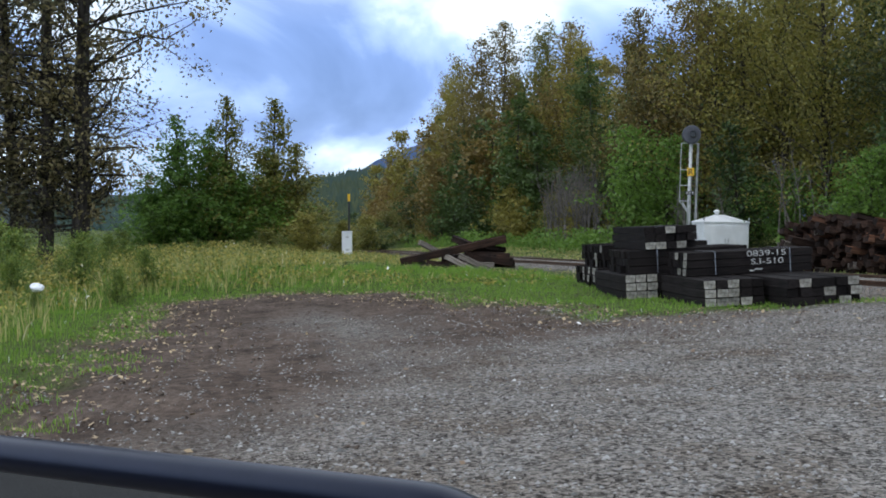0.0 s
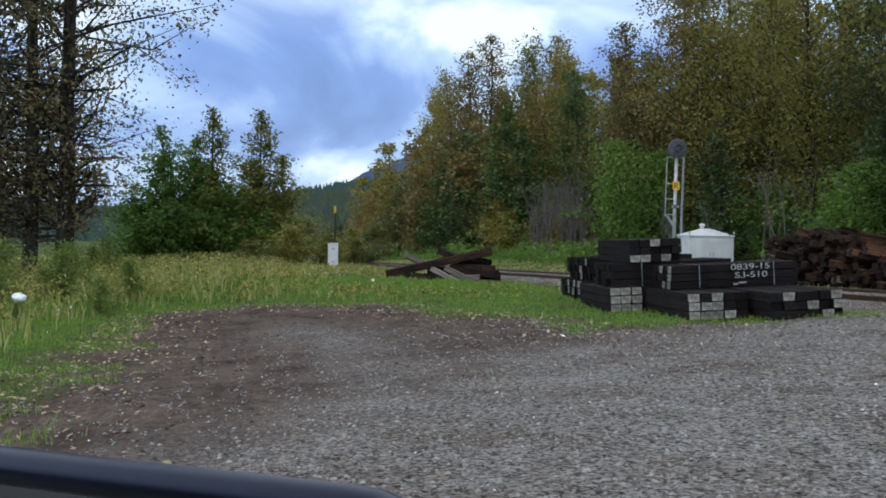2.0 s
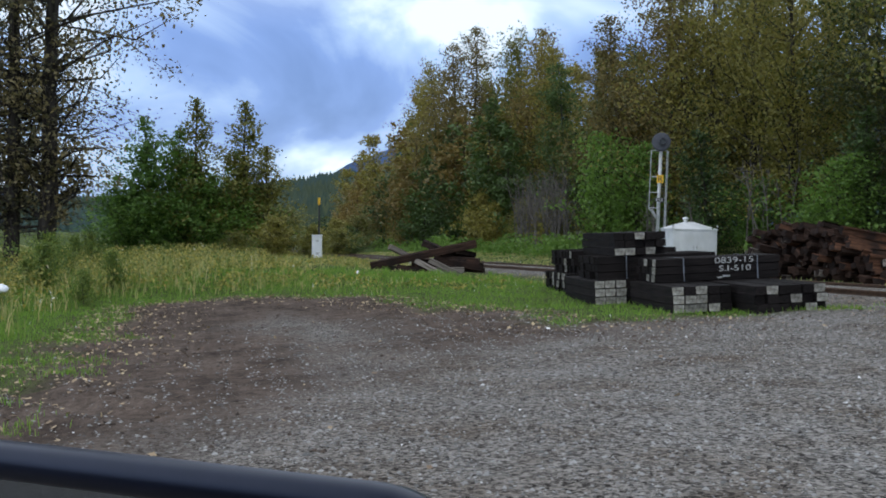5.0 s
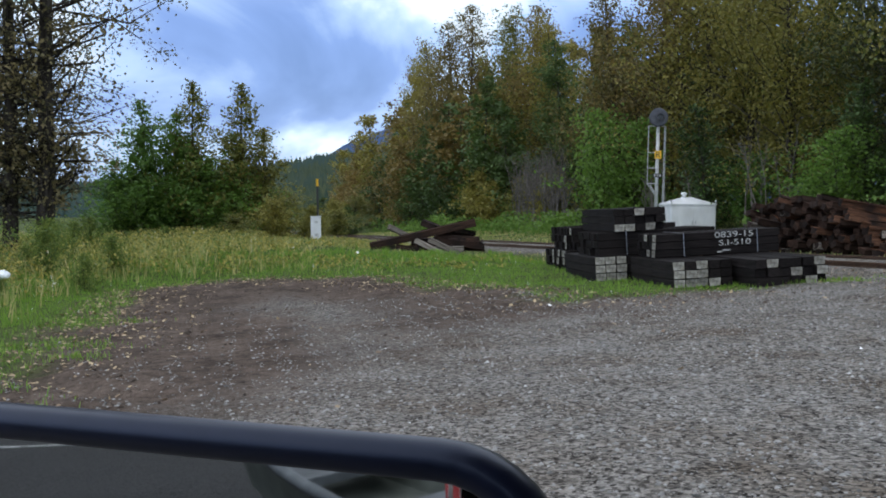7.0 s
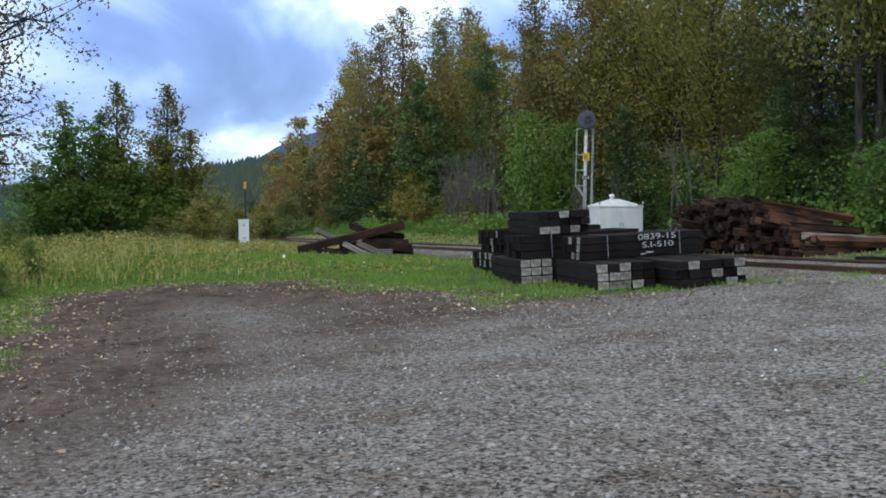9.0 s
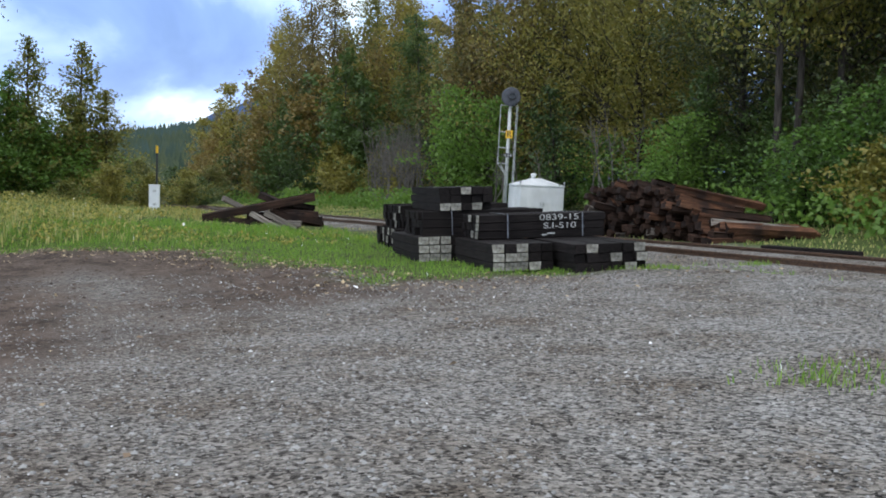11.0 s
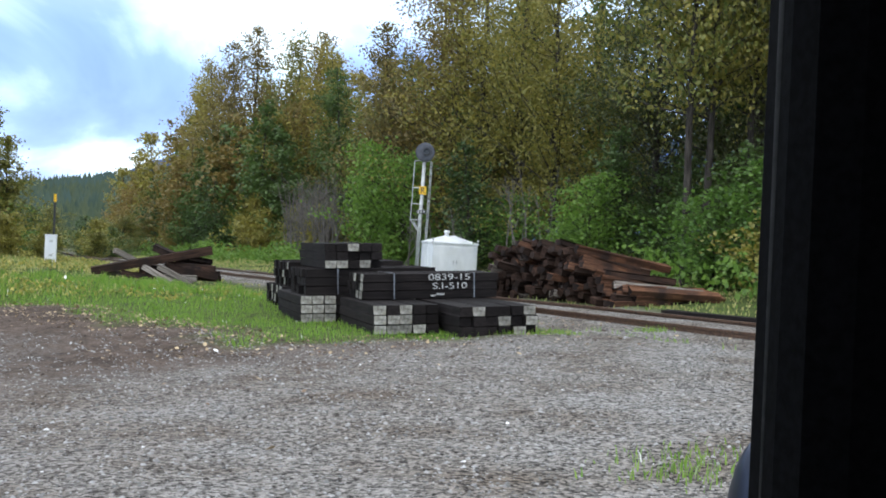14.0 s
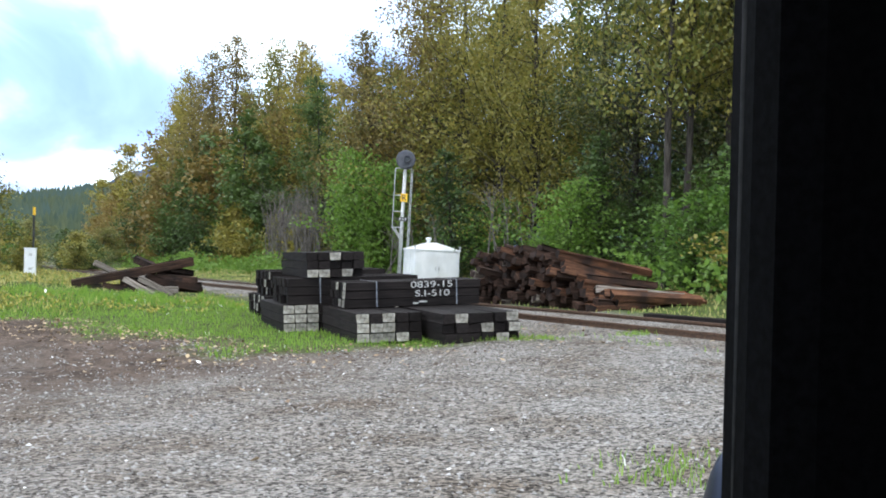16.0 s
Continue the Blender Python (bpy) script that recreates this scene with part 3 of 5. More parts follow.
def build_stones():
    """Loose crushed stone over the lot, and fallen leaves."""
    rng = np.random.default_rng(11)
    base = np.array([(1, 0, 0), (-0.5, 0.8, 0), (-0.5, -0.8, 0), (0.1, 0.1, 0.62), (0.45, -0.55, 0.35)], float)
    tri = np.array([(0, 1, 3), (1, 2, 3), (2, 4, 3), (4, 0, 3), (2, 0, 4)])
    n = 75000
    r = rng.uniform(0, 1, n) ** 0.75 * 19 + 2.5
    a = rng.uniform(radians(58), radians(158), n)
    x, y = r * np.cos(a), r * np.sin(a) - 0.5
    d = lot_distance(x, y)
    beyond = (x - TRACK0[0]) * ACROSS[0] + (y - TRACK0[1]) * ACROSS[1]
    keep = (d < 0.2) & (beyond < -0.5) & (rng.uniform(0, 1, n) < np.clip(1.0 - (-x - y * 0.45 - 1.5) / 9, 0.12, 1))
    x, y = x[keep], y[keep]
    n = len(x)
    s = np.minimum(rng.lognormal(-4.4, 0.5, n), 0.032)
    t = rng.uniform(0, 2 * math.pi, n)
    P = base[None] * rng.uniform(0.65, 1.3, (n, 5, 3)) * s[:, None, None]
    c, q = np.cos(t)[:, None], np.sin(t)[:, None]
    V = np.stack([P[..., 0] * c - P[..., 1] * q + x[:, None], P[..., 0] * q + P[..., 1] * c + y[:, None], P[..., 2] + (land(x, y) - 0.002)[:, None]], -1)
    F = (tri[None] + 5 * np.arange(n)[:, None, None]).reshape(-1, 3)
    tagged(new("gravel", fast_mesh("gravel", V.reshape(-1, 3), F, PEBBLE)), "loose grey crushed stones over the lot", "gravel", kind="stuff")
    # clods of dried mud in the churned dirt
    x, y = scatter(rng, 26000, -23, -3, 3.5, 21.5)
    d = lot_distance(x, y)
    keep = (d < 0.6) & (rng.uniform(0, 1, len(x)) < np.clip(1.0 + (d + 0.8 * wob(x, y, 1.1, 2.0)) / 5.0, 0.0, 0.85) * np.clip((-x - 4) / 5, 0, 1))
    x, y = x[keep], y[keep]
    n = len(x)
    s = np.minimum(rng.lognormal(-3.9, 0.5, n), 0.055)
    t = rng.uniform(0, 2 * math.pi, n)
    P = base[None] * rng.uniform(0.6, 1.4, (n, 5, 3)) * s[:, None, None]
    c, q = np.cos(t)[:, None], np.sin(t)[:, None]
    V = np.stack([P[..., 0] * c - P[..., 1] * q + x[:, None], P[..., 0] * q + P[..., 1] * c + y[:, None], P[..., 2] + (land(x, y) - 0.004)[:, None]], -1)
    F = (tri[None] + 5 * np.arange(n)[:, None, None]).reshape(-1, 3)
    tagged(new("mud_clods", fast_mesh("mud_clods", V.reshape(-1, 3), F, CLOD)), "brown clods of dried mud on the dirt", "mud clods", kind="stuff")
    x, y = scatter(rng, 20000, -24, 1, 3, 22.5)
    d = lot_distance(x, y)
    keep = (d < 0.9) & (rng.uniform(0, 1, len(x)) < np.clip(1.0 + (d + 0.3 * wob(x, y, 2.0)) / 2.4, 0.015, 1) * np.clip((-x - 2) / 9, 0.05, 1))
    x, y = x[keep], y[keep]
    C = np.stack([x, y, land(x, y) + rng.uniform(0.012, 0.03, len(x))], 1)
    V, Q = leaf_quads(rng, C, 0.062, 0.75)
    tagged(new("fallen_leaves", fast_mesh("fallen_leaves", V, Q, FALLEN)), "pale yellow and tan fallen leaves on the dirt", "fallen leaves", kind="stuff")
    for lx, ly, s in ((-3.95, 9.83, 0.13), (-5.84, 10.13, 0.11)):
        V, Q = leaf_quads(rng, np.array([(lx, ly, float(land(lx, ly)) + 0.03)]), s, 0.85)
        tagged(new("large_leaf", fast_mesh("large_leaf", V, Q, FALLEN)), "large pale fallen leaf lying on the gravel", "leaf", "large leaves")


# ---- railway ties in stacks ----
TIE_L, TIE_W, TIE_H = 2.59, 0.225, 0.176


def tie_mesh(name, pale, rng, mats, w=TIE_W, h=TIE_H, rough=0.004, length=TIE_L, bow=0.0):
    bm = bmesh.new()
    box(bm, length, w - 0.008, h - 0.008, (length / 2, 0, h / 2), 0.008)
    for v in bm.verts:
        v.co += Vector(rng.normal(size=3) * rough)
        v.co.z += bow * math.sin(math.pi * v.co.x / length)
    me = bpy.data.meshes.new(name)
    bmesh.ops.recalc_face_normals(bm, faces=bm.faces)
    bm.normal_update()
    for f in bm.faces:
        if pale and f.normal.x < -0.9:
            f.material_index = 1
    bm.to_mesh(me)
    bm.free()
    for k in mats:
        me.materials.append(k)
    return me


def frame2(x, y, along, h=0.0):
    """Pose at a ground point with local x along a plan direction."""
    a = Vector((along[0], along[1], 0)).normalized()
    slope = SLOPE_X * a.x + SLOPE_Y * a.y
    ax = Vector((a.x, a.y, slope)).normalized()
    side = Vector((-a.y, a.x, 0))
    side.z = SLOPE_X * side.x + SLOPE_Y * side.y
    side.normalize()
    up = ax.cross(side)
    m = Matrix((ax, side, up)).transposed().to_4x4()
    return Matrix.Translation((x, y, SLOPE_X * x + SLOPE_Y * y + h)) @ m


RNG_T = np.random.default_rng(3)
TIES = {True: [tie_mesh("tie", True, RNG_T, (TIE_NEW, TIE_END)) for _ in range(3)], False: [tie_mesh("tie", False, RNG_T, (TIE_NEW, TIE_END)) for _ in range(3)]}


def tie_bundle(x, y, along, rows, h=0.0, sign=1, label="", bands=(0.55, 2.0), jitter=0.03, thin=1.0):
    """Stack of ties; rows from the bottom, one letter a tie (P pale near end, d dark, . none), counted sideways from the corner."""
    top = empty("tie_bundle", frame2(x, y, along, h), label or "banded stack of black creosoted railway ties", "tie stack", "tie stacks")
    top.scale = (1, 1, thin)
    for j, row in enumerate(rows):
        for i, c in enumerate(row):
            if c == ".":
                continue
            ob = new("tie", TIES[c == "P"][int(RNG_T.integers(3))])
            ob.parent = top
            ob.matrix_basis = pose(RNG_T.normal() * jitter, sign * (i + 0.5) * TIE_W * 1.015, j * TIE_H * 1.02, 0, 0, RNG_T.normal() * 0.25)
    n, m = len(rows[0]), len(rows)
    for bx in bands:
        bm = bmesh.new()
        w, t = n * TIE_W * 1.015, m * TIE_H * 1.02
        for sx, sy, sz, c in ((0.02, w + 0.012, 0.003, (bx, sign * w / 2, t + 0.002)), (0.02, 0.003, t, (bx, -sign * 0.006, t / 2)), (0.02, 0.003, t, (bx, sign * (w + 0.006), t / 2))):
            box(bm, sx, sy, sz, c)
        part("steel_band", bm, BAND, top, "thin steel strap")
    return top


def writing(text, size, m, name, label, mat=CHALK, parent=None):
    cu = bpy.data.curves.new(name, "FONT")
    cu.body, cu.size, cu.extrude = text, size, 0.0015
    cu.offset = 0.001
    cu.materials.append(mat)
    tmp = bpy.data.objects.new(name, cu)
    scene.collection.objects.link(tmp)
    me = bpy.data.meshes.new_from_object(tmp.evaluated_get(bpy.context.evaluated_depsgraph_get()))
    bpy.data.objects.remove(tmp)
    ob = new(name, me)
    if parent:
        ob.parent = parent
    ob.matrix_basis = m
    return tagged(ob, label)


STACK_A, STACK_B = np.array((-0.66, 0.751)), np.array((0.751, 0.66))
LAYER = TIE_H * 1.02


def build_stacks():
    A, B = STACK_A, STACK_B
    tie_bundle(-7.37, 18.37, A, ["PPPPd", "PPPdd", "PdPdd"], 0.0, -1, "black creosoted tie stack with pale sawn ends beside the gravel", (), 0.03, 0.92)
    tie_bundle(-5.90, 18.56, A, ["ddddPd", "dddPdP", "dPdddP"], 0.0, -1, "black tie stack with a few pale ends on the gravel edge", (), 0.05, 0.92)
    tie_bundle(-9.72, 19.97, A, ["PPPddd", "PPPddd", "PPPddd"], 0.0, -1, "low black tie stack with pale ends in the grass", (), 0.03, 0.96)
    tie_bundle(-9.76, 20.2, B, ["ddddddd", "ddddddd", "ddddddd"], 2.89 * LAYER, 1, "crosswise bundle of black ties on a lower stack", (0.62,), 0.03, 0.93)
    tie_bundle(-9.5, 20.42, A, ["PPdPd", "ddddd", "ddPdd"], 5.68 * LAYER, -1, "topmost black tie bundle with some pale ends", (), 0.06, 0.9)
    tie_bundle(-11.6, 22.4, B, ["dddddddddd", "dPdPddPddd", "dPPdPdPddd"], 0.0, 1, "low black tie stack with greyed ends standing in grass", ())
    tie_bundle(-11.5, 22.5, B, ["dddPdddddd", "ddPddddddd", "PPdddddddd"], 3 * LAYER, 1, "black tie bundle laid on a low stack", (), 0.06)
    long = tie_bundle(-8.2, 19.55, B, ["PdPdd", "Pdddd", "PdPdd"], 2.78 * LAYER, 1, "steel-strapped tie bundle with white chalked numbers on its side", (0.58, 2.12), 0.02, 0.87)
    for text, u, v, s in (("0839-15", 1.22, 0.385, 0.19), ("S.I-510", 1.30, 0.20, 0.19)):
        writing(text, s, pose(u, -0.013, v, 90, 0, 1.0) @ Matrix.Diagonal((1.32, 1, 1, 1)), "lettering", "white chalk lettering", CHALK, long)
    for u, v, w in ((1.32, 0.06, 0.10), (1.46, 0.09, 0.16)):
        bm = bmesh.new()
        box(bm, w, 0.003, 0.035, (u, -0.012, v))
        part("chalk_mark", bm, CHALK, long)


def old_tie(rng, mats, length):
    return tie_mesh("old_tie", True, rng, (mats[0], TIE_DARK), 0.21, 0.17, 0.013, length, rng.normal() * 0.01)


def build_old_heap():
    rng = np.random.default_rng(21)
    kinds = [[old_tie(rng, (m,), l) for l in (2.5, 2.6, 2.35)] for m in (TIE_OLD, TIE_RED, TIE_GREY)]
    top = empty("old_tie_heap", frame2(-5.13, 26.06, ACROSS, 0.0), "big heap of worn, reddish-brown old railway ties beyond the track", "tie heap")
    for j in range(11):
        for i in range(1, 25):
            u = i * 0.235 + rng.normal() * 0.03
            full = np.interp(u, (0.2, 0.5, 1.2, 1.9, 3.2, 4.7, 5.8), (0.4, 1.2, 3.8, 7.4, 8.6, 8.4, 7.0)) + rng.normal() * 0.5
            if j > full:
                continue
            edge = u < 2.2 and j > full - 2.0
            k = kinds[int(rng.choice([0, 1, 2], p=(0.22, 0.70, 0.08) if edge else (0.80, 0.17, 0.03)))][int(rng.integers(3))]
            ob = new("old_tie", k)
            ob.parent = top
            slide = max(0.0, 4 - j) * 0.12 * rng.uniform(0, 1.4) if u < 1.6 else 0.0
            ob.matrix_basis = pose(rng.normal() * 0.16 + slide + 0.03 * j, u, j * 0.170 + rng.normal() * 0.03, rng.normal() * 16, 3.0 + 1.8 * j + rng.normal() * 2.5, rng.normal() * (4 + (3 if edge else 0)))
    # ties slid down at the end of the heap
    for n in range(9):
        ob = new("old_tie", kinds[int(rng.choice([0, 1, 2], p=(0.3, 0.65, 0.05)))][int(rng.integers(3))])
        ob.parent = top
        z = rng.uniform(0.02, 0.40)
        ob.matrix_basis = pose(rng.uniform(0.0, 0.9), 0.15 + rng.uniform(0, 0.5), z + 0.02, rng.normal() * 14, 3 + 10 * z + rng.normal() * 2, rng.normal() * 9)


def build_broken_ties():
    """Tumbled timbers, each from one end to the other: across, away, up, width, wood."""
    rng = np.random.default_rng(33)
    x0, y0 = -20.75, 29.75
    right = Vector((0.825, 0.565, 0))
    away = Vector((-0.565, 0.825, 0))
    m = Matrix((right, away, Vector((0, 0, 1)))).transposed().to_4x4()
    top = empty("broken_tie_pile", Matrix.Translation((x0, y0, 0.08)) @ m, "tumbled pile of old weathered ties in the grass", "tie pile")
    lay = [((-2.0, 0.1, 0.08), (1.66, 0.3, 0.86), 0.30, TIE_OLD), ((-1.42, 0.2, 0.80), (0.2, 1.1, -0.05), 0.20, TIE_GREY), ((-0.25, 0.9, 0.92), (1.25, 0.5, 0.30), 0.24, TIE_DARK),
           ((0.0, -0.35, 0.36), (1.05, -0.75, -0.12), 0.17, TIE_GREY), ((-0.45, -0.2, 0.34), (0.45, -0.9, -0.12), 0.16, TIE_GREY), ((0.25, 0.0, 0.26), (1.85, -0.25, 0.02), 0.25, TIE_OLD),
           ((0.5, 0.5, 0.52), (1.35, 0.6, 0.40), 0.24, TIE_DARK), ((-0.5, 0.1, 0.02), (1.6, 0.5, 0.02), 0.24, TIE_OLD), ((0.1, 0.6, 0.22), (1.7, 0.8, 0.20), 0.24, TIE_DARK),
           ((-1.1, 0.0, 0.12), (0.1, -0.5, -0.06), 0.18, TIE_OLD), ((0.7, -0.2, 0.06), (1.9, 0.3, -0.02), 0.22, TIE_OLD), ((-1.7, 0.3, 0.06), (-0.7, 0.9, 0.0), 0.2, TIE_GREY), ((0.2, -0.1, 0.45), (1.25, 0.35, 0.10), 0.16, TIE_OLD), ((-0.6, 0.4, 0.22), (1.3, 0.2, 0.24), 0.24, TIE_DARK), ((0.3, 0.4, 0.40), (1.75, 0.1, 0.30), 0.22, TIE_OLD), ((-0.2, 0.7, 0.05), (1.9, 0.5, 0.10), 0.24, TIE_DARK),
           ((0.9, 0.2, 0.62), (1.6, 0.5, 0.50), 0.2, TIE_DARK), ((-0.9, 0.5, 0.0), (0.2, -0.3, 0.12), 0.2, TIE_OLD), ((0.05, -0.5, 0.02), (1.2, -0.45, 0.0), 0.2, TIE_GREY)]
    for a, b, w, wood in lay:
        a, b = Vector(a), Vector(b)
        ax = (b - a).normalized()
        side = Vector((0, 0, 1)).cross(ax).normalized()
        turn = Matrix((ax, side, ax.cross(side))).transposed().to_4x4()
        ob = new("old_tie", tie_mesh("old_tie", True, rng, (wood, TIE_DARK if wood is not TIE_GREY else TIE_GREY), w, w * 0.85, 0.014, (b - a).length, rng.normal() * 0.015))
        ob.parent = top
        ob.matrix_basis = Matrix.Translation(a) @ turn @ pose(0, 0, 0, rng.normal() * 8, 0, 0)


# ---- railway ----
def build_track():
    top = tagged(new("railway_track"), "single railway track with rusted rails on stone ballast", "railway", kind="structure")
    prof = [(-0.07, 0), (0.07, 0), (0.07, 0.012), (0.012, 0.03), (0.012, 0.12), (0.036, 0.13), (0.036, 0.168), (-0.036, 0.168), (-0.036, 0.13), (-0.012, 0.12), (-0.012, 0.03), (-0.07, 0.012)]
    for off in (-0.9, 0.6):
        V, F = [], []
        steps = np.arange(-26, 130, 2.0)
        for s in steps:
            p = TRACK0 + ALONG * s + ACROSS * off
            z = float(land(p[0], p[1])) - 0.055 - 0.03 * (off + 0.9)
            for u, w in prof:
                V.append((p[0] + ACROSS[0] * u, p[1] + ACROSS[1] * u, z + w))
        k = len(prof)
        for i in range(len(steps) - 1):
            for j in range(k):
                F.append((i * k + j, i * k + (j + 1) % k, (i + 1) * k + (j + 1) % k, (i + 1) * k + j))
        ob = new("rail", mesh_from("rail", V, F, RUST))
        ob.parent = top
    rng = np.random.default_rng(2)
    sleeper = old_tie(rng, (TIE_OLD,), 2.6)
    for s in np.arange(-25.7, 60, 0.55):
        p = TRACK0 + ALONG * s + ACROSS * (-1.45)
        ob = new("sleeper", sleeper)
        ob.parent = top
        ob.matrix_basis = frame2(p[0], p[1], ACROSS, float(land(p[0], p[1])) - SLOPE_X * p[0] - SLOPE_Y * p[1] - 0.20 + rng.normal() * 0.012) @ pose(rng.normal() * 0.05, 0, 0, 0, 0, rng.normal())
    # black tie laid down beyond the rails
    for s, off in ((-4.9, 1.2),):
        p = TRACK0 + ALONG * s + ACROSS * off
        ob = new("spare_tie", TIES[False][0])
        ob.matrix_basis = frame2(p[0], p[1], ALONG, float(land(p[0], p[1])) - SLOPE_X * p[0] - SLOPE_Y * p[1] - 0.05)
        tagged(ob, "new black tie lying beside the rail", "tie", "spare ties")


# ---- signal, cabinet, marker ----
def build_signal():
    bx, by = -18.47, 44.38
    z0 = float(land(bx, by))
    m = Matrix.Translation((bx, by, z0)) @ pose(0, 0, 0, 0, 0, 23.5) @ pose(0, 0, 0, 0, 2.0, 0)
    top = empty("railway_signal", m, "silver signal mast with ladder and round black head", "railway signal")
    H = 4.85
    bm = bmesh.new()
    rod(bm, (0, 0, -0.3), (0, 0, H), 0.085, 0.075, 16)
    part("mast", bm, PAINT_SILVER, top, "", True)
    bm = bmesh.new()
    box(bm, 0.42, 0.42, 0.3, (0, 0, 0.05), 0.02)
    part("base", bm, STONE, top, "concrete footing")
    # round head: shallow dished disc with hooded lens
    bm = bmesh.new()
    rod(bm, (0, -0.10, H + 0.36), (0, -0.02, H + 0.36), 0.42, 0.42, 32)
    rod(bm, (0, -0.125, H + 0.36), (0, -0.10, H + 0.36), 0.36, 0.41, 32)
    box(bm, 0.24, 0.26, 0.34, (0, 0.12, H + 0.33), 0.03)
    head = part("head", bm, PAINT_HEAD, top, "round faded black target")
    bm = bmesh.new()
    c = bmesh.ops.create_cone(bm, cap_ends=False, segments=20, radius1=0.15, radius2=0.14, depth=0.30, matrix=Matrix.Translation((0.06, -0.26, H + 0.38)) @ Matrix.Rotation(radians(90), 4, "X"))
    bmesh.ops.solidify(bm, geom=bm.faces[:], thickness=0.012)
    part("hood", bm, PAINT_HEAD, head, "tubular lens hood")
    bm = bmesh.new()
    rod(bm, (0.06, -0.14, H + 0.38), (0.06, -0.128, H + 0.38), 0.115, 0.115, 20)
    part("lens", bm, LENS, head, "dark signal lens")
    # ladder cage
    bm = bmesh.new()
    for x, y in ((-0.42, 0.05), (0.34, 0.30), (0.28, 0.02)):
        rod(bm, (x, y, 2.2 if x < 0 else 0.2), (x, y, H - 0.02), 0.02, None, 8)
    part("ladder_rail", bm, PAINT_SILVER, top)
    for z in (2.25, 2.95, 3.65, H - 0.02):
        bm = bmesh.new()
        rod(bm, (-0.42, 0.05, z), (0.0, 0.0, z), 0.022, None, 8)
        box(bm, 0.40, 0.10, 0.025, (-0.22, 0.0, z))
        part("ladder_step", bm, PAINT_SILVER, top)
    for z in np.arange(0.4, H - 0.2, 0.3):
        bm = bmesh.new()
        rod(bm, (0.28, 0.02, z), (0.34, 0.30, z), 0.012, None, 6)
        part("ladder_rung", bm, PAINT_SILVER, top)
    bm = bmesh.new()
    rod(bm, (-0.42, 0.05, 2.25), (-0.02, 0, 1.7), 0.022, None, 8)
    rod(bm, (-0.3, 0.0, 2.2), (0, 0, 1.75), 0.03, None, 8)
    part("brace", bm, PAINT_SILVER, top)
    bm = bmesh.new()
    box(bm, 0.72, 0.05, 0.03, (-0.04, 0.05, H - 0.02))
    part("platform", bm, PAINT_SILVER, top)
    bm = bmesh.new()
    box(bm, 0.30, 0.012, 0.36, (0.02, -0.10, 3.55), 0.004)
    sign = part("sign", bm, YELLOW, top, "yellow plate with a black letter R")
    writing("R", 0.36, pose(-0.09, -0.108, 3.43, 90, 0, 0), "lettering", "black letter", PAINT_BLACK, sign)
    bm = bmesh.new()
    box(bm, 0.40, 0.012, 0.17, (0.02, -0.098, 2.62), 0.003)
    plate = part("number_plate", bm, PAINT_BLACK, top, "black number plate with pale marks")
    for x in (-0.1, 0.02, 0.14):
        bm = bmesh.new()
        box(bm, 0.07, 0.004, 0.12, (x, -0.106, 2.62))
        part("mark", bm, CHALK, plate)


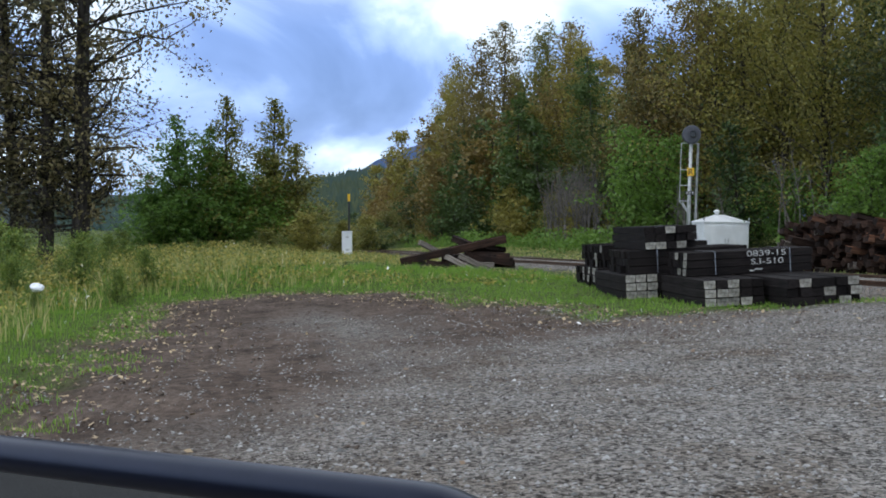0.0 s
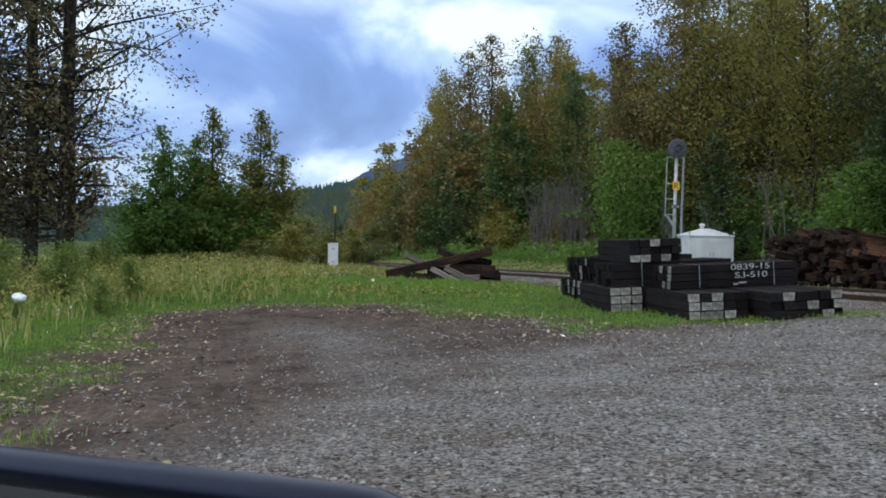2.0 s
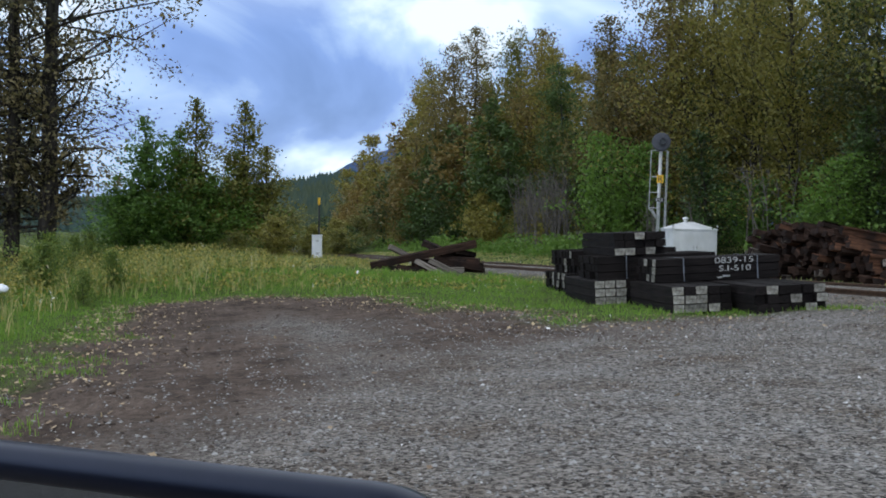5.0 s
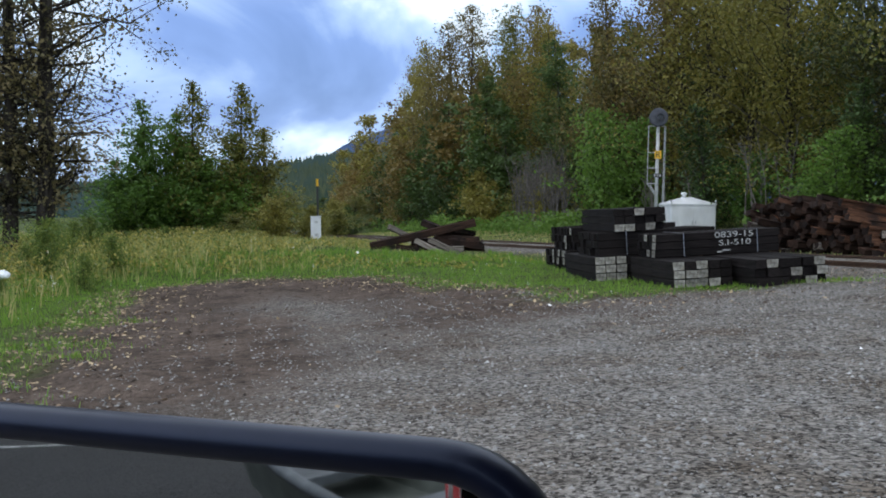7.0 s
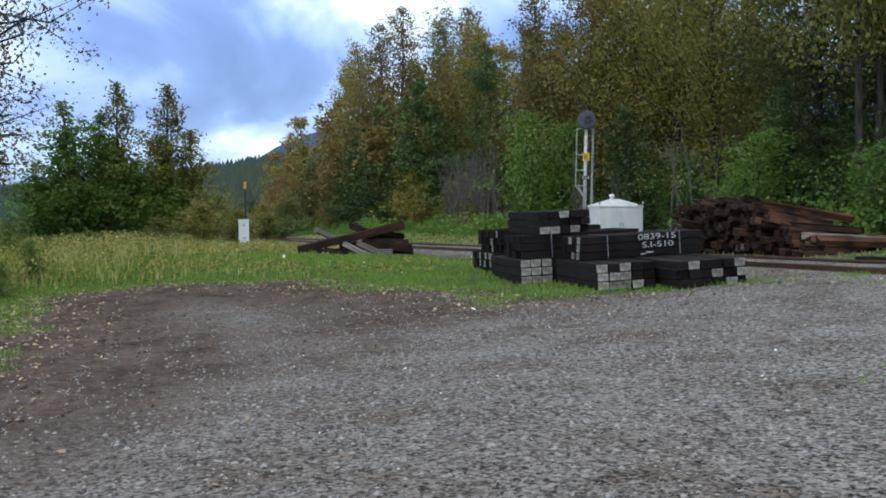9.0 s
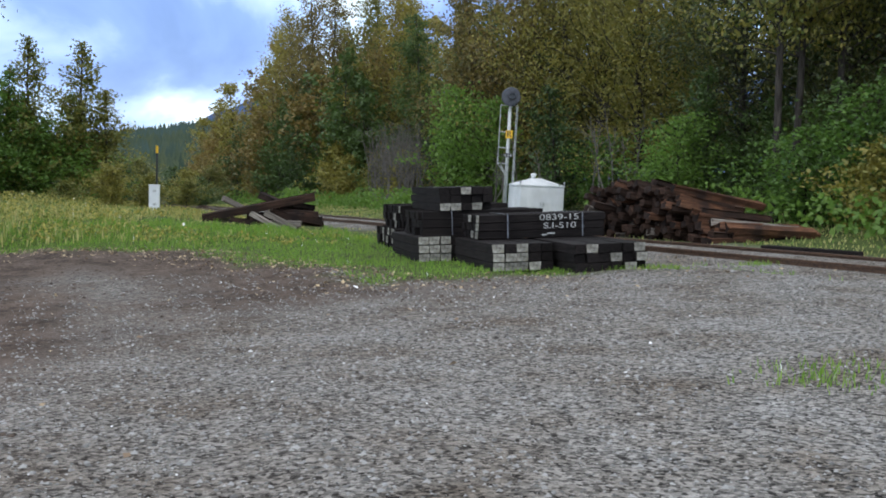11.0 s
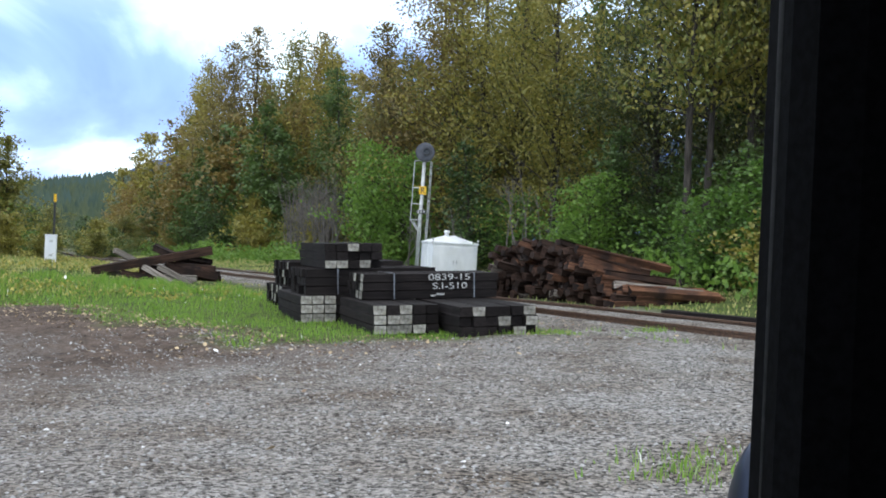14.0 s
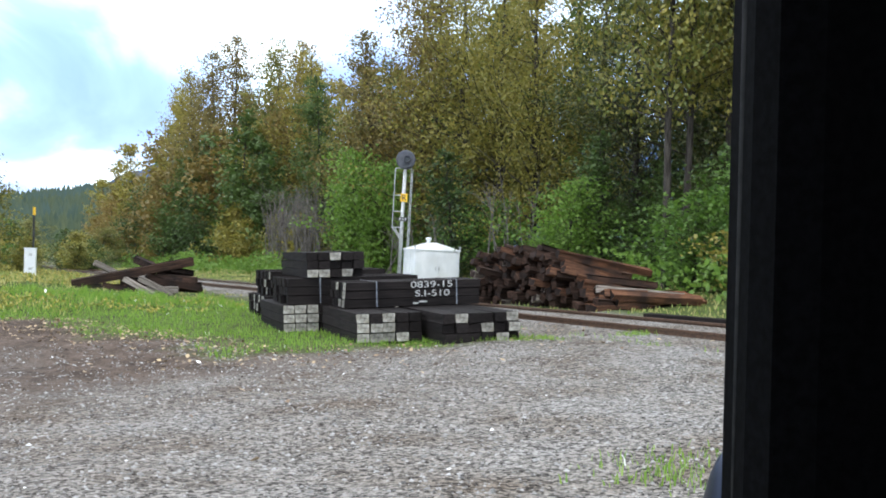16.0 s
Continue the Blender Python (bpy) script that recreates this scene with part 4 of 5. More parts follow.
def build_cabinet():
    bx, by = -17.15, 44.8
    top = empty("equipment_cabinet", Matrix.Translation((bx, by, float(land(bx, by)) - 0.42)) @ pose(0, 0, 0, 0, 1.0, 43), "white sheet-metal signal cabinet with a hipped roof", "cabinet")
    w, d, h = 2.05, 1.5, 1.62
    bm = bmesh.new()
    box(bm, w, d, h, (0, 0, h / 2), 0.015)
    body = part("body", bm, PAINT_WHITE, top)
    for x in (-0.5, 0.48):
        bm = bmesh.new()
        box(bm, 0.92, 0.025, 1.4, (x, -d / 2 - 0.012, 0.80), 0.008)
        door = part("door", bm, PAINT_WHITE, top)
        bm = bmesh.new()
        rod(bm, (x * 0.15, -d / 2 - 0.07, 0.75), (x * 0.15, -d / 2 - 0.07, 0.95), 0.014)
        box(bm, 0.05, 0.05, 0.06, (x * 0.15, -d / 2 - 0.045, 0.85), 0.006)
        part("handle", bm, PAINT_SILVER, door)
    bm = bmesh.new()
    for x in (-0.55, 0.5):
        box(bm, 0.03, 1.3, 0.03, (-w / 2 - 0.015, 0, 0.85 + 0.55 * (1 if x > 0 else -1)), 0.004)
    box(bm, 0.03, 0.05, 1.5, (-w / 2 - 0.015, -0.2, 0.8), 0.004)
    part("side_rib", bm, PAINT_WHITE, top)
    bm = bmesh.new()
    o = 0.035
    vs = [bm.verts.new(p) for p in ((-w / 2 - o, -d / 2 - o, h), (w / 2 + o, -d / 2 - o, h), (w / 2 + o, d / 2 + o, h), (-w / 2 - o, d / 2 + o, h),
                                    (-w / 2 - o, -d / 2 - o, h + 0.05), (w / 2 + o, -d / 2 - o, h + 0.05), (w / 2 + o, d / 2 + o, h + 0.05), (-w / 2 - o, d / 2 + o, h + 0.05), (-0.22, 0, h + 0.36), (0.22, 0, h + 0.36))]
    for f in ((0, 3, 2, 1), (0, 1, 5, 4), (1, 2, 6, 5), (2, 3, 7, 6), (3, 0, 4, 7), (4, 5, 9, 8), (5, 6, 9), (6, 7, 8, 9), (7, 4, 8)):
        bm.faces.new([vs[i] for i in f])
    roof = part("roof", bm, PAINT_WHITE, top)
    bm = bmesh.new()
    rod(bm, (-0.15, 0, h + 0.33), (-0.15, 0, h + 0.44), 0.09, 0.09, 14)
    bmesh.ops.create_uvsphere(bm, u_segments=14, v_segments=8, radius=0.14, matrix=Matrix.Translation((-0.15, 0, h + 0.50)) @ Matrix.Diagonal((1, 1, 0.6, 1)))
    part("vent", bm, PAINT_WHITE, roof, "mushroom roof vent", True)
    for x, y in ((w / 2, -d / 2), (-w / 2, -d / 2)):
        bm = bmesh.new()
        rod(bm, (x, y, h + 0.05), (x, y, h + 0.16), 0.02)
        bmesh.ops.create_uvsphere(bm, u_segments=8, v_segments=6, radius=0.05, matrix=Matrix.Translation((x, y, h + 0.18)))
        part("lifting_eye", bm, PAINT_SILVER, roof)


def build_marker():
    bx, by = -32.36, 37.3
    z0 = float(land(bx, by))
    top = empty("marker_post", Matrix.Translation((bx, by, z0)) @ pose(0, 0, 0, 0, 0, 36), "white pedestal box with a black yellow-topped post", "marker post")
    b = 1.20 - z0
    bm = bmesh.new()
    box(bm, 0.46, 0.30, b, (0, 0, b / 2), 0.012)
    body = part("box", bm, PAINT_WHITE, top)
    bm = bmesh.new()
    box(bm, 0.49, 0.33, 0.05, (0, 0, b), 0.01)
    part("lid", bm, PAINT_WHITE, body)
    for z in (b - 0.25, b - 0.85):
        bm = bmesh.new()
        box(bm, 0.14, 0.006, 0.10, (0.02, -0.153, z))
        part("latch", bm, PAINT_SILVER, body)
    bm = bmesh.new()
    rod(bm, (0.08, 0.2, 0), (0.08, 0.2, b + 1.42), 0.045, None, 10)
    part("post", bm, PAINT_BLACK, top)
    bm = bmesh.new()
    rod(bm, (0.08, 0.2, b + 1.42), (0.08, 0.2, b + 1.76), 0.058, None, 10)
    part("cap", bm, YELLOW, top, "yellow cap")


def build_bag():
    bx, by = -19.4, 12.55
    rng = np.random.default_rng(4)
    bm = bmesh.new()
    bmesh.ops.create_icosphere(bm, subdivisions=3, radius=0.12)
    for v in bm.verts:
        v.co *= 1 + 0.35 * noise.noise(v.co * 9) + 0.15 * noise.noise(v.co * 25)
        v.co.z *= 0.75
        v.co.x *= 1.2
    ob = link_bm("plastic_bag", bm, BAG)
    ob.matrix_basis = Matrix.Translation(at(bx, by, 0.82))
    tagged(ob, "crumpled white plastic bag caught on the weeds", "bag")


# ---- trees ----
def crown_tree(seed, height, radius, leaves, size, low=0.12, power=0.75, lift=(15, 60), limbs=60, clump=0.42, trunk_r=0.16, fork=1, swell=0.22):
    """Broad-leaved tree: trunk, limbs and clumped leaves. Returns trunk and crown geometry."""
    rng = np.random.default_rng(seed)
    paths, pts = [], []
    for f in range(fork):
        lean = rng.normal(size=2) * 0.035 * height + (np.array([f - (fork - 1) / 2, 0]) * 0.9 if fork > 1 else 0)
        top = height * (1 if f == 0 else rng.uniform(0.8, 0.97))
        n = 7
        stem = [np.array([lean[0] * (i / n) ** 1.2 + rng.normal() * 0.04 + (f * 0.35 if fork > 1 else 0), lean[1] * (i / n) ** 1.2 + rng.normal() * 0.04, top * i / n]) for i in range(n + 1)]
        paths.append((stem, trunk_r, 0.025))
        for k in range(limbs // fork):
            t = low + (1 - low) * rng.uniform(0, 1) ** 1.15
            base = np.array([np.interp(t * top, [p[2] for p in stem], [p[a] for p in stem]) for a in range(3)])
            az, el = rng.uniform(0, 2 * math.pi), radians(rng.uniform(*lift))
            body = min(1.0, (t / swell) ** (0.5 if swell < 0.3 else 1.0)) * (1 - t) ** power * 1.1 + 0.06
            ln = radius * body * rng.uniform(0.4, 1.3)
            d = np.array([math.cos(az) * math.cos(el), math.sin(az) * math.cos(el), math.sin(el)])
            a, b = base + d * ln * 0.55 + rng.normal(size=3) * 0.08 * ln, base + d * ln + np.array([0, 0, 0.10 * ln]) + rng.normal(size=3) * 0.1 * ln
            paths.append(([base, a, b], 0.010 + 0.20 * trunk_r * (1 - t), 0.005))
            m = max(4, int(leaves / limbs * (0.12 + 1.7 * ln / radius)))
            u = rng.uniform(0.25, 1.12, m)
            c = np.where((u < 0.55)[:, None], base + (a - base) * (u / 0.55)[:, None], a + (b - a) * ((u - 0.55) / 0.45)[:, None])
            knot = c[rng.integers(0, m, max(2, m // 14))]
            pick = knot[rng.integers(0, len(knot), m)]
            pts.append(np.where(rng.uniform(size=m)[:, None] < 0.7, pick, c) + rng.normal(size=(m, 3)) * clump * (0.35 + 0.4 * ln / radius) * np.array([1, 1, 0.8]))
    C = np.concatenate(pts)
    C = C[C[:, 2] > 0.02 * height]
    return paths, leaf_quads(rng, C, size)


def conifer_tree(seed, height, radius, leaves, size):
    rng = np.random.default_rng(seed)
    paths = [([np.array([0, 0, height * i / 5]) + rng.normal(size=3) * 0.02 for i in range(6)], 0.13, 0.015)]
    pts, n = [], 90
    for k in range(n):
        t = 0.05 + 0.95 * k / n
        az = k * 2.4 + rng.normal() * 0.3
        ln = radius * (1.02 - t) * rng.uniform(0.7, 1.15) + 0.08
        b0 = np.array([0, 0, height * t])
        b1 = b0 + np.array([math.cos(az) * ln, math.sin(az) * ln, -0.22 * ln])
        paths.append(([b0, (b0 + b1) / 2 + (0, 0, 0.03 * ln), b1], 0.03 * (1 - t) + 0.008, 0.005))
        m = int(leaves / n * (0.3 + 1.5 * ln / radius))
        u = rng.uniform(0.05, 1.05, m)[:, None]
        side = np.array([-math.sin(az), math.cos(az), 0])
        pts.append(b0 + (b1 - b0) * u + side * rng.normal(size=(m, 1)) * 0.20 * ln * (1.1 - u) + rng.normal(size=(m, 3)) * 0.05 + np.array([0, 0, -0.06]) * rng.uniform(0, 2, (m, 1)))
    return paths, leaf_quads(rng, np.concatenate(pts), size, 0.3)


def make_tree(name, geo, leaf, label, category="tree", bark=BARK, group=""):
    paths, (lv, lq) = geo
    top = empty(name, Matrix(), label, category, group)
    a = new("trunk", fast_mesh("trunk", *tubes(paths[:1]), bark))
    c = new("branchwork", fast_mesh("branchwork", *tubes(paths[1:]), bark))
    b = new("crown", fast_mesh("crown", lv, lq, leaf))
    a.parent = b.parent = c.parent = top
    tagged(c, kind="stuff")
    tagged(b, kind="stuff")
    return top


def plant(tree, x, y, s=1.0, turn=0.0, sz=None, sink=0.1, first=False, label=""):
    m = Matrix.Translation(at(x, y, -sink)) @ pose(0, 0, 0, 0, 0, turn)
    ob = tree
    if not first:
        ob = copy_thing(tree, m)
    ob.matrix_basis = m
    ob.scale = (s, s, sz or s)
    if label:
        ob["label"] = label
    return ob


def build_forest():
    brown = make_tree("cottonwood", crown_tree(101, 16, 4.3, 14000, 0.140, 0.05, 0.68, (15, 62), 120, 0.6, 0.20), LEAF_BROWN, "tall cottonwood with brown autumn leaves at the forest edge", group="forest trees")
    olive = make_tree("cottonwood", crown_tree(102, 16, 4.2, 14000, 0.140, 0.05, 0.66, (15, 60), 120, 0.6, 0.20), LEAF_OLIVE, "tall olive-green cottonwood turning yellow", group="forest trees")
    green = make_tree("aspen", crown_tree(103, 16, 4.0, 14000, 0.140, 0.05, 0.68, (10, 58), 120, 0.55, 0.18), LEAF_GREEN, "tall dark green broad-leaved forest tree", group="forest trees")
    near_green = make_tree("aspen", crown_tree(131, 16, 4.0, 17000, 0.105, 0.04, 0.62, (10, 58), 140, 0.62, 0.18), LEAF_SHADED, "tall green tree beside the track with shade-darkened leaves", group="forest trees")
    near_olive = make_tree("cottonwood", crown_tree(132, 16, 4.1, 17000, 0.105, 0.05, 0.62, (15, 60), 140, 0.62, 0.20), LEAF_OLIVE, "tall olive cottonwood beside the track", group="forest trees")
    thin = make_tree("birch", crown_tree(104, 16, 3.2, 6500, 0.14, 0.30, 0.5, (10, 60), 90, 0.5, 0.17), LEAF_OLIVE, "slender birch with thin yellowing crown", group="forest trees")
    spruce = make_tree("spruce", conifer_tree(105, 14, 2.4, 5000, 0.28), LEAF_DARK, "dark green spruce standing among broad-leaved trees", group="forest trees")
    fresh = make_tree("young_alder", crown_tree(106, 6, 2.5, 4000, 0.142, 0.03, 0.6, (10, 65), 110, 0.45, 0.07), LEAF_FRESH, "bushy bright green young alder", group="young trees")
    mid = make_tree("young_aspen", crown_tree(107, 8, 2.4, 4000, 0.152, 0.03, 0.7, (15, 60), 110, 0.42, 0.08), LEAF_GREEN, "young green tree with leaves to the ground", group="young trees")
    oliveb = make_tree("willow_bush", crown_tree(108, 4, 2.0, 3200, 0.145, 0.02, 0.6, (10, 70), 80, 0.4, 0.05), LEAF_OLIVE, "olive willow bush at the wood's edge", group="young trees")
    spire = make_tree("young_cottonwood", crown_tree(109, 9, 3.0, 7000, 0.14, 0.04, 1.0, (25, 65), 120, 0.34, 0.09), LEAF_FRESH, "pointed young green cottonwood in the meadow", group="meadow trees")
    gold = make_tree("young_poplar", crown_tree(110, 9, 2.8, 6500, 0.13, 0.04, 1.0, (30, 68), 120, 0.32, 0.09), LEAF_OLIVE, "pointed young poplar turning olive and gold", group="meadow trees")
    back = [make_tree(n, crown_tree(s, 16, r, 3000, 0.30, 0.08, 0.6, (15, 60), 45, 0.6, 0.18), m, t, group="forest trees") for n, s, r, m, t in (
        ("cottonwood", 121, 4.2, LEAF_BROWN, "brown autumn cottonwood deeper in the wood"), ("cottonwood", 122, 4.0, LEAF_OLIVE, "olive cottonwood deeper in the wood"), ("aspen", 123, 3.9, LEAF_GREEN, "green tree deeper in the wood"))]
    made = set()

    def put(tree, x, y, h, wide=1.0, turn=None):
        base = {"cottonwood": 16, "aspen": 16, "birch": 16, "spruce": 14, "young_alder": 6, "young_aspen": 8, "willow_bush": 4, "young_cottonwood": 9, "young_poplar": 9}[tree.name.split(".")[0]]
        s = 0.93 * h / base
        plant(tree, x, y, wide * (0.45 + 0.55 * s), rng.uniform(0, 360) if turn is None else turn, s, 0.1, tree.name not in made)
        made.add(tree.name)

    rng = np.random.default_rng(55)
    # the front row along the track, with its own skyline
    front = [(-89, 110.7, 10, olive), (-84, 106, 12, brown), (-77.8, 101.2, 13.5, olive), (-70, 95, 14.5, green), (-62.9, 89.1, 16, brown), (-59, 86, 17, olive), (-56, 83.4, 18.2, olive), (-51.5, 80, 18.3, brown),
             (-47.6, 76.4, 19.2, brown), (-44, 73.6, 17.8, olive), (-40.6, 70.8, 16.6, brown), (-36.9, 67.8, 15.2, olive), (-33.5, 65, 13, green), (-30.4, 62.5, 12.2, thin), (-27.5, 60.1, 12.6, green), (-25.6, 58.5, 14, brown),
             (-23, 56.4, 17.2, brown), (-20.6, 54.5, 17.0, brown), (-18.2, 52.5, 17.5, near_olive), (-15.6, 50.4, 17.6, near_olive), (-13, 48.3, 15.5, near_olive), (-10.5, 46.2, 12.5, near_olive), (-8, 44.2, 14.5, near_green), (-5.2, 42, 17.5, near_green),
             (-2.4, 39.6, 17, near_green), (0.6, 37.2, 17, near_green), (3.8, 34.6, 18, near_green), (7.2, 31.8, 17, near_green), (11, 28.8, 18, near_green)]
    for x, y, h, k in front:
        if x < -60:
            k = back[0] if k is brown else back[1] if k is olive else back[2]
        put(k, x + rng.normal() * 0.5, y + rng.normal() * 0.5, h * 1.06, 1.05)
    for x, y in ((-5.5, 36.25), (-5.1, 37.4), (-3.8, 38.5)):
        put(thin, x, y, 19.5, 0.8)
    # rows behind
    for depth, drop in ((4.5, 0.93), (10, 0.92)):
        for i, (x, y, h, _) in enumerate(front):
            if rng.uniform() < (0.5 if depth > 15 else 0.12):
                continue
            k = [back[1], back[2], back[0], spruce, back[1]][int(rng.choice(5, p=(0.32, 0.32, 0.14, 0.12, 0.10)))]
            px, py = np.array([x, y]) + ACROSS * (depth + rng.normal()) + ALONG * rng.normal() * 1.5
            put(k, px, py, h * drop * rng.uniform(0.86, 1.04))
    # the far end of the wood closes towards the hill
    for s in np.arange(52, 118, 2.4):
        p = TRACK0 + ALONG * (s + rng.normal() * 0.6) + ACROSS * (12.5 + rng.normal() * 1.2)
        put(back[int(rng.integers(3))], p[0], p[1], np.interp(s, (52, 75, 90, 118), (11.5, 11, 9, 6)) * rng.uniform(0.8, 1.1), 1.05)
    # undergrowth at the edge
    for s in np.arange(-24, 86, 3.1):
        p = TRACK0 + ALONG * (s + rng.normal() * 0.5) + ACROSS * (11.5 + rng.normal() * 0.8)
        k = [mid, oliveb, fresh][int(rng.choice(3, p=(0.5, 0.25, 0.25)))]
        put(k, p[0], p[1], rng.uniform(3.0, 6.5) if k is mid else rng.uniform(2.0, 4.0), 1.1)
    # brighter bushes that stand out of the edge
    for x, y, h, k in ((-24.5, 52.0, 6.8, fresh), (-22.5, 51.2, 6.0, fresh), (-9.6, 39.8, 4.0, fresh), (-2.5, 33.6, 4.4, fresh), (-0.6, 31.2, 5.4, mid), (-4.4, 34.6, 3.2, fresh), (0.8, 29.6, 4.4, fresh), (-1.8, 30.6, 2.6, oliveb), (-41.5, 66, 4.6, oliveb), (-39, 64.5, 3.6, oliveb), (-48, 71, 8.0, mid), (-53, 75.5, 9.0, mid)):
        put(k, x, y, h, 1.15)
    # the loose group left of the line
    for x, y, h, k, w in ((-48.6, 38.9, 5.4, spire, 1.0), (-47.2, 40.3, 8.8, spire, 1.0), (-46.5, 41.2, 8.2, spire, 0.9), (-45.6, 42.1, 9.9, gold, 0.9), (-46.6, 43.2, 6.0, spruce, 0.8), (-44.9, 42.9, 5.0, fresh, 1.3), (-43.6, 44.0, 9.6, gold, 1.0),
                          (-42.7, 44.9, 7.0, gold, 0.9), (-47.9, 39.6, 4.6, fresh, 1.1), (-43.9, 43.0, 3.8, fresh, 1.2), (-46.0, 41.6, 4.4, fresh, 1.2), (-44.4, 44.6, 6.8, spire, 0.8)):
        put(k, x, y, h, w * 1.3)
    for x, y, h, k in ((-62, 66, 8, mid), (-58, 68, 7, mid), (-55, 66, 6, oliveb), (-66, 72, 9, olive), (-70, 70, 8, green), (-74, 78, 9, mid), (-60, 74, 8, olive), (-52, 64, 5, mid), (-65, 60, 6, mid), (-70, 62, 7, mid), (-80, 82, 9, green), (-57, 60, 4, fresh), (-50, 60, 4, oliveb), (-76, 66, 7, green)):
        put(k, x, y, h * 0.5, 1.3)
    for x, y, h in ((-34.5, 37.0, 2.2), (-33.4, 38.2, 1.9), (-36, 35.5, 1.6)):
        put(oliveb, x, y, h, 0.9)


def build_bare_shrubs():
    """Leafless grey thicket and dead stems along the wood."""
    rng = np.random.default_rng(77)
    spots = [(-29.5 - 0.9 * i, 56.5 + 0.72 * i, 5.3, 18) for i in range(6)] + [(-14.5, 45.0, 4.6, 5), (-12.9, 44.2, 4.8, 5), (-19.8, 47.2, 4.0, 5), (-17.0, 46.5, 3.6, 4)]
    for x, y, h, n in spots:
        paths = []
        for k in range(n):
            b = np.array([rng.normal() * 0.35, rng.normal() * 0.35, 0])
            d = np.array([rng.normal() * 0.16, rng.normal() * 0.16, 1]) * h * rng.uniform(0.6, 1.0)
            mid_ = b + d * 0.5 + rng.normal(size=3) * 0.12
            paths.append(([b, mid_, b + d], 0.045, 0.008))
            for q in range(6):
                s = b + d * rng.uniform(0.35, 0.95)
                e = s + np.array([rng.normal() * 0.45, rng.normal() * 0.45, rng.uniform(0.3, 0.9)])
                paths.append(([s, (s + e) / 2 + rng.normal(size=3) * 0.05, e], 0.016, 0.005))
        V, Q = tubes(paths)
        ob = new("bare_shrub", fast_mesh("bare_shrub", V, Q, TWIG))
        ob.matrix_basis = Matrix.Translation(at(x, y, -0.05))
        tagged(ob, "leafless grey shrub in front of the wood", "shrub", "bare shrubs")


def build_big_tree():
    """The old riverside cottonwood on the left, several stems, thin leaves, hanging twigs."""
    rng = np.random.default_rng(91)
    for i, (x, y, h, r, tr, seed) in enumerate(((-23.2, 15.75, 17, 5.0, 0.24, 201), (-23.9, 15.25, 16, 4.4, 0.20, 202), (-25.2, 15.2, 15, 4.0, 0.17, 203), (-26.4, 14.2, 14, 3.6, 0.15, 204))):
        geo = crown_tree(seed, h, r * 1.02, 23000, 0.082, 0.08, 0.37, (-8, 50), 210, 0.42, tr, 1, 0.5)
        t = make_tree("old_cottonwood", geo, LEAF_TAN, "dark-stemmed old cottonwood with thin tan leaves on the bank", group="bank trees")
        t.matrix_basis = Matrix.Translation(at(x * 1.6 + 0.45, y * 1.6 + 0.65, -0.2))
        t.scale = (1.6, 1.6, 1.5)
        # hanging bare twigs
        paths = []
        for k in range(110):
            a, z = rng.uniform(0, 2 * math.pi), rng.uniform(1.0, 6.5)
            b = np.array([0, 0, z])
            ln = rng.uniform(0.8, 2.3)
            m1 = b + np.array([math.cos(a) * ln * 0.6, math.sin(a) * ln * 0.6, 0.15])
            paths.append(([b, m1, m1 + np.array([math.cos(a + rng.normal() * 0.6) * ln * 0.45, math.sin(a + rng.normal() * 0.6) * ln * 0.45, -rng.uniform(0.2, 0.9)])], 0.014, 0.004))
        V, Q = tubes(paths)
        ob = tagged(new("twig_tangle", fast_mesh("twig_tangle", V, Q, BARK)), kind="stuff")
        ob.parent = t
    bush = make_tree("bank_bush", crown_tree(209, 2.6, 1.5, 3200, 0.10, 0.02, 0.7, (10, 70), 60, 0.32, 0.04), LEAF_BUSH, "ragged bush on the grass bank", "bush", group="bank bushes")
    spots = [(-22.6, 14.6, 0.5), (-24.6, 14.0, 0.6), (-21.2, 12.0, 0.35), (-26.5, 16.5, 1.0), (-23.5, 17.6, 0.9), (-28, 19, 0.8), (-30, 22, 0.75), (-27, 13.2, 0.9), (-32, 26, 0.6), (-23.4, 12.6, 0.45), (-35, 27, 0.8), (-38, 31, 0.8), (-30.5, 19.5, 0.7), (-40, 35, 0.9), (-28, 17.5, 1.5), (-27, 19, 1.3), (-26, 20.6, 1.1), (-30.5, 18.4, 1.7), (-29, 20.4, 1.4), (-31.5, 22.4, 1.3), (-34, 20.5, 1.8), (-33, 24.5, 1.3), (-36.5, 23, 1.7), (-36, 27.5, 1.4), (-25.5, 15.8, 1.0)]
    for i, (x, y, s) in enumerate(spots):
        plant(bush, x, y, s * 0.40, 47.0 * i, None, 0.05, i == 0)


